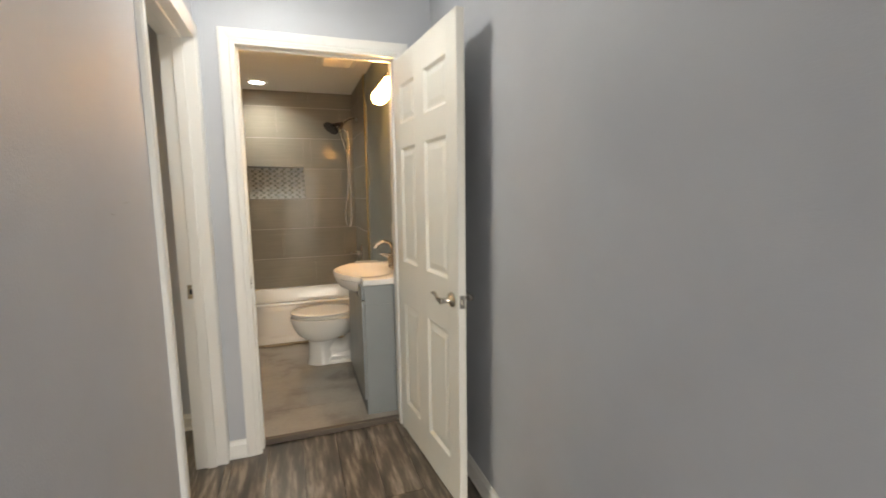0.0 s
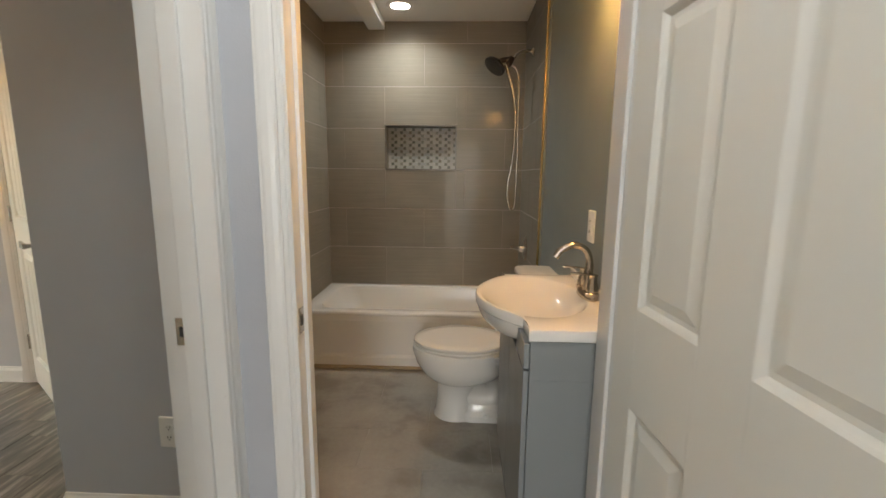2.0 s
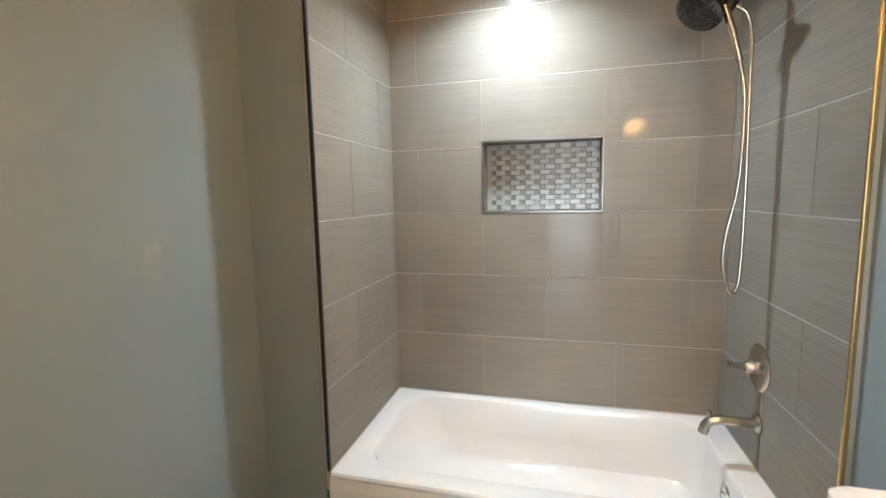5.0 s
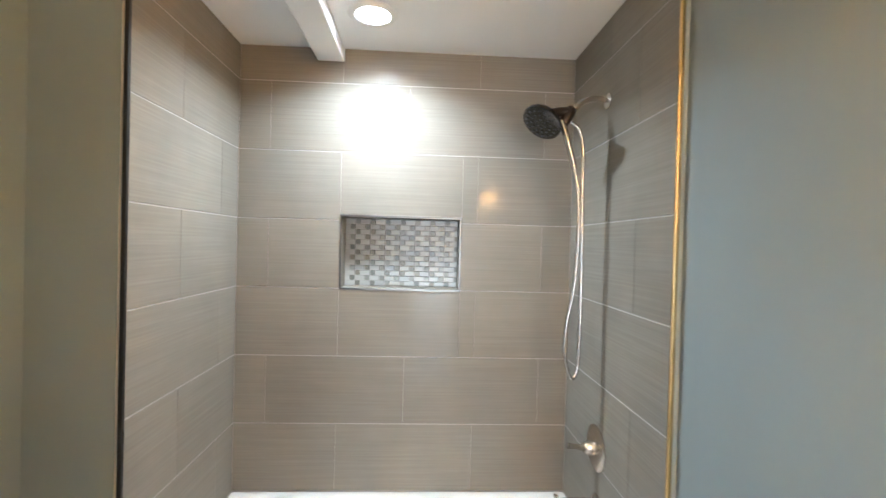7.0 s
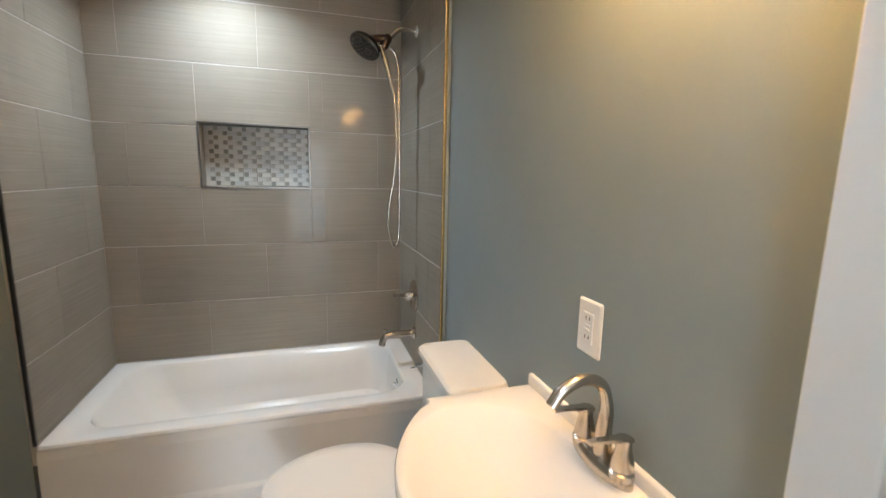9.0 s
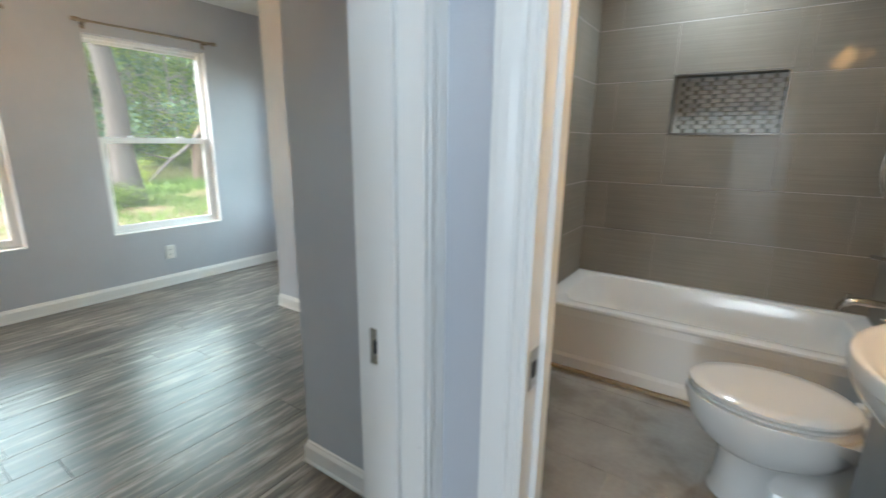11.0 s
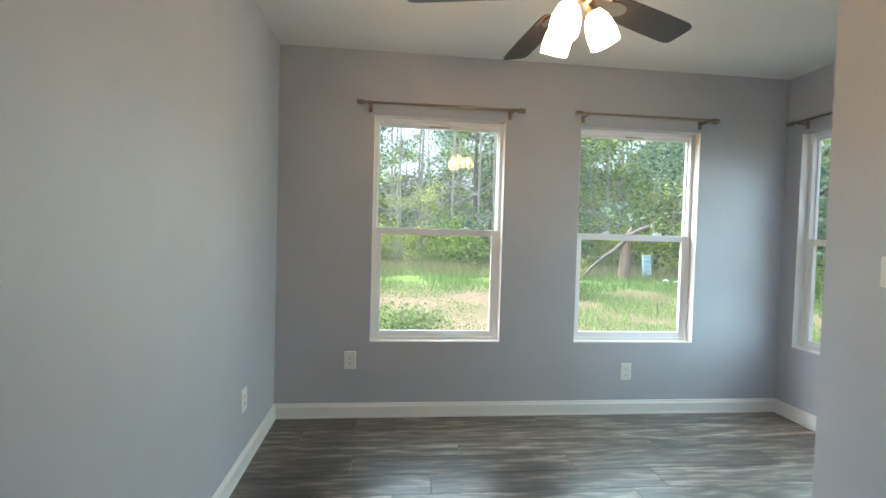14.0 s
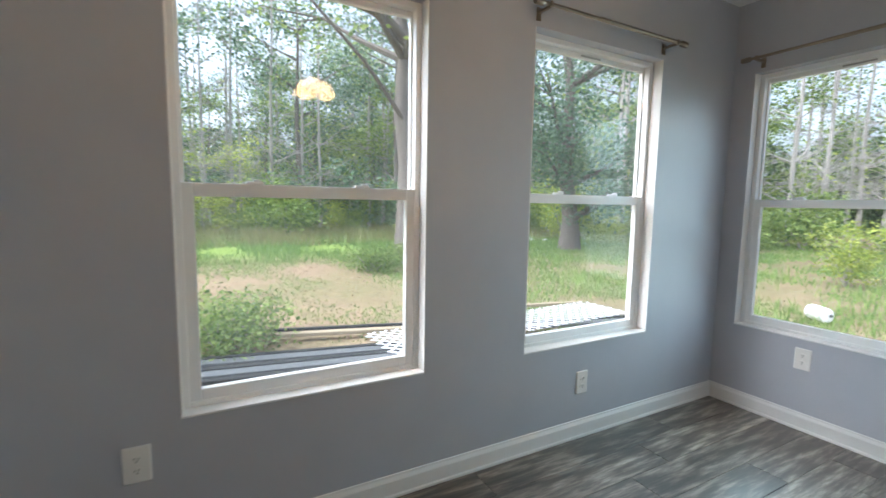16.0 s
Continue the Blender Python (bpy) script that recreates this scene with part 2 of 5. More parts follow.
def tube(bm, points, radius, steps=12, caps=True):
    """A round bar along points; radius: one number or one for each point."""
    pts = [Vector(p) for p in points]
    rad = radius if isinstance(radius, (list, tuple)) else [radius] * len(pts)
    rings, side = [], None
    for i, p in enumerate(pts):
        d = (pts[min(i + 1, len(pts) - 1)] - pts[max(i - 1, 0)]).normalized()
        if side is None:
            side = d.orthogonal().normalized()
        side = (side - d * side.dot(d)).normalized()
        up = d.cross(side)
        rings.append([bm.verts.new(p + rad[i] * (side * math.cos(2 * math.pi * k / steps) + up * math.sin(2 * math.pi * k / steps))) for k in range(steps)])
    for a, b in zip(rings, rings[1:]):
        for k in range(steps):
            bm.faces.new((a[k], a[(k + 1) % steps], b[(k + 1) % steps], b[k]))
    if caps:
        bm.faces.new(list(reversed(rings[0])))
        bm.faces.new(rings[-1])
    return bm


def loft(bm, rings, close_first=True, close_last=True):
    made = [[bm.verts.new(p) for p in r] for r in rings]
    n = len(made[0])
    for a, b in zip(made, made[1:]):
        for i in range(n):
            bm.faces.new((a[i], a[(i + 1) % n], b[(i + 1) % n], b[i]))
    if close_first:
        bm.faces.new(list(reversed(made[0])))
    if close_last:
        bm.faces.new(made[-1])
    return bm


def curve(points, steps=6):
    """A smooth line through points."""
    p = [Vector(q) for q in points]
    p = [2 * p[0] - p[1]] + p + [2 * p[-1] - p[-2]]
    out = []
    for i in range(1, len(p) - 2):
        for k in range(steps):
            t = k / steps
            out.append(0.5 * ((2 * p[i]) + (p[i + 1] - p[i - 1]) * t + (2 * p[i - 1] - 5 * p[i] + 4 * p[i + 1] - p[i + 2]) * t * t + (3 * p[i] - p[i - 1] - 3 * p[i + 1] + p[i + 2]) * t ** 3))
    out.append(p[-2])
    return out


def part(name, bm, mat, parent=None, label="", smooth=False, m=None):
    """One mesh object from a bmesh, under a thing or a part."""
    bmesh.ops.recalc_face_normals(bm, faces=bm.faces)
    if m:
        bm.transform(m)
    data = bpy.data.meshes.new(name)
    bm.to_mesh(data)
    bm.free()
    data.materials.append(mat)
    if smooth:
        data.shade_smooth()
        data.set_sharp_from_angle(angle=radians(38))
    ob = new(name, data)
    if parent:
        ob.parent = parent
    if label:
        ob["label"] = label
    return ob


def thing(name, label, category, group="", m=None):
    ob = new(name)
    ob.empty_display_size = 0.1
    if m:
        ob.matrix_world = m
    return tagged(ob, label, category, group)


def structure(name, bm, mat, label, category, smooth=False):
    return tagged(part(name, bm, mat, smooth=smooth), label, category, kind="structure")

# ---------------------------------------------------------------- plan
LOW = -0.03            # vinyl floor of hall and bedroom; the tiled bathroom floor is at 0
TOP = 2.44
WIN_X = -3.80          # bedroom wall with two windows
BED_S, BED_N = 1.745, 5.39
CLOSET_Y, CLOSET_X = 4.443, -2.575
GREY_Y, GREY_X = 3.39, -0.95
HALL_W, HALL_E = -0.03, 1.15
BED_E = HALL_W - 0.13
BATH_Y0, BATH_Y1, BATH_E = 3.056, 5.51, 1.05
SILL, HEAD = 0.485, 2.017
DOOR_H = 2.105
SKEW = 0.0275          # the long bedroom wall leans into the room by this much a metre


def bed_south(x):
    return BED_S + SKEW * (x - WIN_X)


def wall(name, axis, p0, p1, a0, a1, z0, z1, mat, holes=(), label="blue-grey painted wall"):
    """A wall from p0 to p1 thick, a0 to a1 along, with holes (a, a, z, z) right through it."""
    bm = bmesh.new()

    def block(u0, u1, w0, w1):
        if u1 - u0 > 1e-4 and w1 - w0 > 1e-4:
            if axis == "x":
                box(bm, p0, u0, w0, p1, u1, w1)
            else:
                box(bm, u0, p0, w0, u1, p1, w1)

    at = a0
    for h0, h1, q0, q1 in sorted(holes):
        block(at, h0, z0, z1)
        block(h0, h1, z0, q0)
        block(h0, h1, q1, z1)
        at = h1
    block(at, a1, z0, z1)
    return structure(name, bm, mat, label, "wall")


BASE = [(0.0, 0.0), (0.017, 0.0), (0.018, 0.012), (0.014, 0.02), (0.0125, 0.085), (0.009, 0.094), (0.0055, 0.102), (0.004, 0.112), (0.0, 0.114)]


def baseboard(points, z, mat=None, high=0.87, label="white painted baseboard with a shaped top"):
    """Skirting along a line of floor points, the room on its left hand, mitred at the corners."""
    pts = [Vector((*p, 0)) for p in points]
    rings = []
    for i, p in enumerate(pts):
        dirs = []
        if i:
            dirs.append((p - pts[i - 1]).normalized())
        if i < len(pts) - 1:
            dirs.append((pts[i + 1] - p).normalized())
        normals = [Vector((-d.y, d.x, 0)) for d in dirs]
        n = sum(normals, Vector()) / len(normals)
        n = n / n.length_squared
        rings.append([p + n * t + Vector((0, 0, z + h * high)) for t, h in BASE])
    bm = loft(bmesh.new(), rings)
    return structure("baseboard", bm, mat or TRIM, label, "baseboard")


CASE = [(0.0, 0.0), (0.0, 0.009), (0.004, 0.011), (0.010, 0.0105), (0.014, 0.0135), (0.022, 0.0145), (0.027, 0.011), (0.033, 0.0145), (0.045, 0.017), (0.058, 0.0185), (0.064, 0.0185), (0.066, 0.016), (0.071, 0.0165), (0.074, 0.013), (0.075, 0.0)]


def casing(axis, face, side, a0, a1, z0, zt, label="white fluted door casing"):
    """A moulded frame round an opening on one face of a wall; side: the way it stands proud."""
    rings = []
    for a, w, s, top in ((a0, z0, -1, 0), (a0, zt, -1, 1), (a1, zt, 1, 1), (a1, z0, 1, 0)):
        ring = []
        for u, v in CASE:
            al, z = a + s * u, w + (u if top else 0)
            ring.append(Vector((face + side * v, al, z)) if axis == "x" else Vector((al, face + side * v, z)))
        rings.append(ring)
    return structure("door_casing", loft(bmesh.new(), rings), TRIM, label, "door casing")


def jamb(axis, p0, p1, a0, a1, z0, zt, stop0, stop1):
    """The lining of a doorway, 18 mm thick, with its stop."""
    bm = bmesh.new()
    t = 0.018

    def b(u0, u1, q0, q1, w0, w1):
        if axis == "x":
            box(bm, q0, u0, w0, q1, u1, w1, 0.0015, 1)
        else:
            box(bm, u0, q0, w0, u1, q1, w1, 0.0015, 1)

    b(a0 - t, a0, p0, p1, z0, zt + t)
    b(a1, a1 + t, p0, p1, z0, zt + t)
    b(a0, a1, p0, p1, zt, zt + t)
    b(a0, a0 + 0.011, stop0, stop1, z0, zt)
    b(a1 - 0.011, a1, stop0, stop1, z0, zt)
    b(a0 + 0.011, a1 - 0.011, stop0, stop1, zt - 0.011, zt)
    return structure("door_jamb", bm, TRIM, "white painted wooden door jamb with a stop", "door jamb")


# doorways: along-coordinates of the clear openings
BATH_D = (0.145, 0.94)
BED_D = (2.155, 2.925)
CLO_D = (-2.11, -1.40)

# hall
wall("wall_hall_west", "x", BED_E, HALL_W, -2.2, 3.06, LOW, TOP, WALL, [(BED_D[0] - 0.018, BED_D[1] + 0.018, LOW, DOOR_H + 0.018)])
wall("wall_hall_east", "x", HALL_E, HALL_E + 0.12, -2.2, 3.06, LOW, TOP, WALL)
wall("wall_hall_north", "y", 2.975, 3.02, HALL_W, HALL_E, LOW, TOP, WALL, [(BATH_D[0] - 0.018, BATH_D[1] + 0.018, LOW, DOOR_H + 0.018)])
# Unseen end wall; its opening is added to let light into the hall.
wall("wall_hall_south", "y", -2.32, -2.2, BED_E, HALL_E + 0.12, LOW, TOP, WALL, [(0.12, 1.04, LOW, 2.1)])
# bathroom
wall("wall_bath_south", "y", 3.02, BATH_Y0, -0.018, BATH_E, LOW, TOP, BATH, [(BATH_D[0] - 0.018, BATH_D[1] + 0.018, LOW, DOOR_H + 0.018)], "teal-grey painted bathroom wall")
wall("wall_bath_east", "x", BATH_E, BATH_E + 0.10, 3.02, BATH_Y1 + 0.12, LOW, TOP, BATH, label="teal-grey painted bathroom wall")
wall("wall_bath_north", "y", BATH_Y1 + 0.12, BATH_Y1 + 0.24, -0.95, BATH_E + 0.1, LOW, TOP, BATH, label="bathroom wall behind the tiles")
wall("wall_bath_stub", "x", -0.07, -0.018, 3.045, 3.50, LOW, TOP, BATH, label="teal-grey painted bathroom wall beside the door")
wall("wall_bath_recess_south", "y", 3.471, 3.50, -0.80, -0.07, LOW, TOP, BATH, label="teal-grey painted recess wall")
wall("wall_bath_recess_west", "x", -0.875, -0.80, 3.47, BATH_Y1 + 0.12, LOW, TOP, BATH, label="teal-grey painted recess wall")
wall("wall_tub_end", "y", 4.742, BATH_Y1 + 0.12, -0.80, -0.545, LOW, TOP, BATH, label="teal-grey painted wall at the tub's end")
# bedroom
bed_wall = wall("wall_bed_south", "y", BED_S - 0.12, BED_S, WIN_X, BED_E, LOW, TOP, WALL)
for v in bed_wall.data.vertices:
    v.co.y += SKEW * (v.co.x - WIN_X)
wall("wall_bed_west", "x", WIN_X - 0.13, WIN_X, BED_S - 0.12, BED_N + 0.13, LOW, TOP, WALL, [(2.366, 3.265, SILL, HEAD), (3.803, 4.705, SILL, HEAD)])
wall("wall_bed_north", "y", BED_N, BED_N + 0.13, WIN_X, CLOSET_X, LOW, TOP, WALL, [(-3.677, -2.775, SILL, HEAD)])
wall("wall_closet_side", "x", CLOSET_X, CLOSET_X + 0.11, CLOSET_Y, BED_N + 0.13, LOW, TOP, WALL)
wall("wall_closet_front", "y", CLOSET_Y, CLOSET_Y + 0.11, CLOSET_X + 0.11, GREY_X, LOW, TOP, WALL, [(CLO_D[0] - 0.018, CLO_D[1] + 0.018, LOW, DOOR_H + 0.018)])
wall("wall_closet_back", "y", BED_N, BED_N + 0.13, CLOSET_X + 0.11, GREY_X, LOW, TOP, WALL)
wall("wall_bed_grey_side", "x", GREY_X, -0.875, GREY_Y, BATH_Y1 + 0.12, LOW, TOP, WALL)
wall("wall_bed_grey", "y", GREY_Y, 3.47, -0.875, BED_E, LOW, TOP, WALL)
wall("wall_bed_east_stub", "x", BED_E, -0.07, 3.06, 3.47, LOW, TOP, WALL)

# ceilings
structure("ceiling_hall", boxed(BED_E, -2.32, TOP, 1.27, 3.06, TOP + 0.1), CEIL, "white hall ceiling", "ceiling")
structure("ceiling_bath", boxed(-0.95, 3.06, TOP, 1.15, 5.75, TOP + 0.1), CEIL, "white bathroom ceiling", "ceiling")
structure("ceiling_bedroom", boxed(-3.93, 1.64, TOP, -0.95, 5.505, TOP + 0.1), CEIL, "white bedroom ceiling", "ceiling")
structure("ceiling_bedroom_entry", boxed(-0.95, 1.64, TOP, BED_E, 3.47, TOP + 0.1), CEIL, "white bedroom ceiling by the door", "ceiling")
structure("ceiling_beam", boxed(-0.178, 3.50, 2.378, -0.052, BATH_Y1, TOP - 0.002, bevel=0.006), CEIL, "white boxed ceiling beam", "beam")

# floors
structure("floor_slab", boxed(-3.93, -2.32, LOW - 0.2, 1.27, 5.75, LOW - 0.012), GROUT, "subfloor under the planks", "floor")
bath_floor = structure("floor_bathroom", box(boxed(-0.05, 3.075, LOW - 0.012, BATH_E, 5.51, -0.004), -0.80, 3.50, LOW - 0.012, -0.05, 5.51, -0.004), GROUT, "grey cement-look tiled bathroom floor", "floor")
plank_floor = structure("floor_planks", boxed(-3.80, -2.2, LOW - 0.012, 1.15, BED_N, LOW - 0.009), DARK, "grey-brown vinyl plank floor", "floor")

# trim
for args in (("y", 2.975, -1, *BATH_D), ("x", HALL_W, 1, *BED_D), ("x", BED_E, -1, *BED_D), ("y", CLOSET_Y, -1, *CLO_D), ("y", BATH_Y0, 1, *BATH_D)):
    casing(*args, LOW, DOOR_H)
jamb("y", 2.973, BATH_Y0 + 0.002, *BATH_D, LOW, DOOR_H, 3.012, 3.045)
structure("jamb_board", boxed(BATH_D[1] - 0.002, BATH_Y0 + 0.0025, 0.003, BATH_D[1] + 0.077, 3.132, DOOR_H + 0.074, bevel=0.003), TRIM, "white painted board beside the vanity end", "door jamb")
jamb("x", BED_E - 0.002, HALL_W + 0.002, *BED_D, LOW, DOOR_H, HALL_W - 0.085, HALL_W - 0.04)
jamb("y", CLOSET_Y - 0.002, CLOSET_Y + 0.112, *CLO_D, LOW, DOOR_H, CLOSET_Y + 0.04, CLOSET_Y + 0.075)
baseboard([(0.07, 2.975), (HALL_W, 2.975)], LOW)
baseboard([(HALL_W, BED_D[0] - 0.076), (HALL_W, -2.2)], LOW)
baseboard([(HALL_E, -2.2), (HALL_E, 2.975), (1.016, 2.975)], LOW)
baseboard([(CLO_D[0] - 0.076, CLOSET_Y), (CLOSET_X, CLOSET_Y), (CLOSET_X, BED_N), (WIN_X, BED_N), (WIN_X, BED_S), (BED_E, bed_south(BED_E)), (BED_E, BED_D[0] - 0.076)], LOW)
baseboard([(BED_E, 3.002), (BED_E, GREY_Y), (GREY_X, GREY_Y), (GREY_X, CLOSET_Y), (CLO_D[1] + 0.076, CLOSET_Y)], LOW)
baseboard([(-0.548, 4.742), (-0.80, 4.742), (-0.80, 3.50), (-0.018, 3.50)], 0.0, high=0.75)
structure("threshold", boxed(BATH_D[0], 3.045, LOW, BATH_D[1], 3.078, 0.002, bevel=0.003), material("brown_threshold_edge", (0.10, 0.08, 0.065), 0.5), "dark brown threshold edge between plank and tile", "threshold")


def lay_planks():
    """Planks along y, staggered, in rows 0.18 m wide."""
    rng = random.Random(4)
    cache = {}
    wide, long = 0.18, 1.22
    zones = [(-3.80, BED_S, CLOSET_X, BED_N), (CLOSET_X, BED_S, -0.95, CLOSET_Y), (-0.95, BED_S, BED_E, GREY_Y), (BED_E, BED_D[0], HALL_W, BED_D[1]), (HALL_W, -2.2, 1.15, 3.05)]
    for x0, y0, x1, y1 in zones:
        i0 = math.floor(x0 / wide)
        for i in range(i0, math.ceil(x1 / wide)):
            u0, u1 = max(x0, i * wide), min(x1, (i + 1) * wide)
            if u1 - u0 < 0.004:
                continue
            rng.seed(i)
            start = -4 + rng.random() * long
            k = math.floor((y0 - start) / long)
            while start + k * long < y1:
                v0, v1 = max(y0, start + k * long), min(y1, start + (k + 1) * long)
                k += 1
                if v1 - v0 < 0.004:
                    continue
                size = (round(u1 - u0, 3), round(v1 - v0, 3))
                if size not in cache:
                    bm = boxed(-size[0] / 2 + 0.0006, -size[1] / 2 + 0.0006, -0.009, size[0] / 2 - 0.0006, size[1] / 2 - 0.0006, 0, bevel=0.0012, segments=1)
                    data = bpy.data.meshes.new("plank")
                    bm.to_mesh(data)
                    bm.free()
                    data.materials.append(PLANK)
                    cache[size] = data
                ob = new("plank", cache[size])
                ob.parent = plank_floor
                ob.location = ((u0 + u1) / 2, (v0 + v1) / 2, LOW)


def lay_tiles(parent, mat, axis, face, side, a0, a1, w0, w1, pitch_a, pitch_w, joint, first, holes=(), thick=0.008, butt=0.0016):
    """Tiles on a plane; first: the joint's place along in the even and the odd rows. axis 'z' is a floor, with w along y."""
    cache = {}
    row = 0
    w = w0
    while w < w1 - 0.005:
        q0, q1 = w, min(w1, w + pitch_w)
        off = first[row % 2]
        k = math.floor((a0 - off) / pitch_a)
        while off + k * pitch_a < a1:
            p0, p1 = max(a0, off + k * pitch_a), min(a1, off + (k + 1) * pitch_a)
            k += 1
            pieces = [(p0, p1, q0, q1)]
            for h0, h1, z0, z1 in holes:
                nxt = []
                for s0, s1, t0, t1 in pieces:
                    if s1 <= h0 or s0 >= h1 or t1 <= z0 or t0 >= z1:
                        nxt.append((s0, s1, t0, t1))
                        continue
                    m0, m1 = max(s0, h0), min(s1, h1)
                    nxt += [(s0, h0, t0, t1), (h1, s1, t0, t1), (m0, m1, t0, z0), (m0, m1, z1, t1)]
                pieces = [p for p in nxt if p[1] - p[0] > 0.012 and p[3] - p[2] > 0.012]
            for s0, s1, t0, t1 in pieces:
                if s1 - s0 < 0.012 or t1 - t0 < 0.012:
                    continue
                size = (round(s1 - s0, 3), round(t1 - t0, 3))
                if size not in cache:
                    a, c = size[0] / 2 - butt / 2, size[1] / 2 - joint / 2
                    if axis == "x":
                        bm = boxed(-thick / 2, -a, -c, thick / 2, a, c, bevel=0.001, segments=1)
                    elif axis == "y":
                        bm = boxed(-a, -thick / 2, -c, a, thick / 2, c, bevel=0.001, segments=1)
                    else:
                        bm = boxed(-a, -c, -thick / 2, a, c, thick / 2, bevel=0.001, segments=1)
                    data = bpy.data.meshes.new("tile")
                    bm.to_mesh(data)
                    bm.free()
                    data.materials.append(mat)
                    cache[size] = data
                ob = new("tile", cache[size])
                ob.parent = parent
                mid = face - side * thick / 2
                ca, cw = (s0 + s1) / 2, (t0 + t1) / 2
                ob.location = (mid, ca, cw) if axis == "x" else (ca, mid, cw) if axis == "y" else (ca, cw, mid)
        row += 1
        w += pitch_w


NICHE = (-0.052, 0.503, 1.331, 1.667)
tile_north = wall("wall_tile_north", "y", BATH_Y1 + 0.0015, BATH_Y1 + 0.12, -0.545, BATH_E, LOW, TOP, GROUT, [NICHE], "taupe tiled back wall of the tub alcove")
tile_west = wall("wall_tile_west", "x", -0.545, -0.5265, 4.745, BATH_Y1 + 0.003, 0.30, TOP, GROUT, label="taupe tiled end wall of the tub alcove")
tile_east = wall("wall_tile_east", "x", 1.0315, BATH_E, 4.64, BATH_Y1 + 0.003, 0.30, TOP, GROUT, label="taupe tiled shower wall with the taps")

# ---------------------------------------------------------------- bathroom
def rounded(x0, y0, x1, y1, r, z, n=6):
    """A rectangle's outline with round corners."""
    out = []
    for cx, cy, a0 in ((x1 - r, y1 - r, 0), (x0 + r, y1 - r, 90), (x0 + r, y0 + r, 180), (x1 - r, y0 + r, 270)):
        for k in range(n + 1):
            a = radians(a0 + 90 * k / n)
            out.append(Vector((cx + r * math.cos(a), cy + r * math.sin(a), z)))
    return out


def oval(cx, cy, ax, ay, z, n=48, egg=0.0):
    """An ellipse; egg > 0 draws its -x end out."""
    out = []
    for k in range(n):
        a = 2 * math.pi * k / n
        c, s = math.cos(a), math.sin(a)
        out.append(Vector((cx + ax * c * (1 + egg if c < 0 else 1), cy + ay * s * (1 - 0.12 * egg * (1 - c)), z)))
    return out


def bathtub():
    t = thing("bathtub", "white enamelled alcove bathtub with a plain apron", "bathtub")
    x0, x1, y0, y1, top = -0.524, 1.029, 4.732, 5.508, 0.381
    bm = bmesh.new()
    rings = [
        rounded(x0, y0 + 0.006, x1, y1, 0.012, top - 0.03),
        rounded(x0, y0 + 0.001, x1, y1, 0.012, top - 0.012),
        rounded(x0 + 0.002, y0 + 0.006, x1 - 0.002, y1 - 0.002, 0.014, top - 0.002),
        rounded(x0 + 0.008, y0 + 0.014, x1 - 0.008, y1 - 0.006, 0.016, top),
        rounded(x0 + 0.09, y0 + 0.085, x1 - 0.095, y1 - 0.05, 0.13, top - 0.001),
        rounded(x0 + 0.098, y0 + 0.093, x1 - 0.10, y1 - 0.057, 0.13, top - 0.006),
        rounded(x0 + 0.107, y0 + 0.10, x1 - 0.104, y1 - 0.064, 0.13, top - 0.03),
        rounded(x0 + 0.16, y0 + 0.115, x1 - 0.115, y1 - 0.08, 0.13, top - 0.17),
        rounded(x0 + 0.24, y0 + 0.14, x1 - 0.135, y1 - 0.105, 0.12, top - 0.27),
        rounded(x0 + 0.30, y0 + 0.18, x1 - 0.17, y1 - 0.15, 0.10, top - 0.305),
    ]
    loft(bm, rings, close_first=False)
    part("basin", bm, ENAMEL, t, smooth=True)
    bm = bmesh.new()
    loft(bm, [[Vector((x, y, z)) for x in (x0, x1) for y, z in (seg if x == x0 else reversed(seg))] for seg in ([(y0 + 0.006, top - 0.02), (y0 + 0.03, top - 0.02)], [(y0 - 0.002, top - 0.06), (y0 + 0.03, top - 0.06)], [(y0 - 0.006, 0.09), (y0 + 0.03, 0.09)], [(y0 - 0.016, 0.07), (y0 + 0.03, 0.07)], [(y0 - 0.018, 0.012), (y0 + 0.03, 0.012)], [(y0 - 0.012, 0.0), (y0 + 0.03, 0.0)])])
    part("apron", bm, ENAMEL, t)
    bm = bmesh.new()
    box(bm, x0, y0 - 0.046, 0.0, x1, y0 - 0.019, 0.018, 0.006)
    part("caulk_strip", bm, material("tan_caulk", (0.36, 0.29, 0.2), 0.7), t, "tan strip along the tub's foot")
    bm = bmesh.new()
    m = Matrix.Translation((x1 - 0.107, 5.06, 0.29)) @ Matrix.Rotation(radians(-88), 4, "Y")
    lathe(bm, [(0.001, 0.0), (0.035, 0.0), (0.036, 0.004), (0.03, 0.010), (0.012, 0.013), (0.010, 0.022), (0.001, 0.023)], m=m)
    part("overflow_plate", bm, CHROME, t, "round chrome overflow plate", smooth=True)
    bm = lathe(bmesh.new(), [(0.001, 0.0), (0.03, 0.0), (0.031, 0.003), (0.022, 0.006), (0.001, 0.007)], at=(0.72, 5.12, top - 0.304))
    part("drain", bm, CHROME, t, smooth=True)


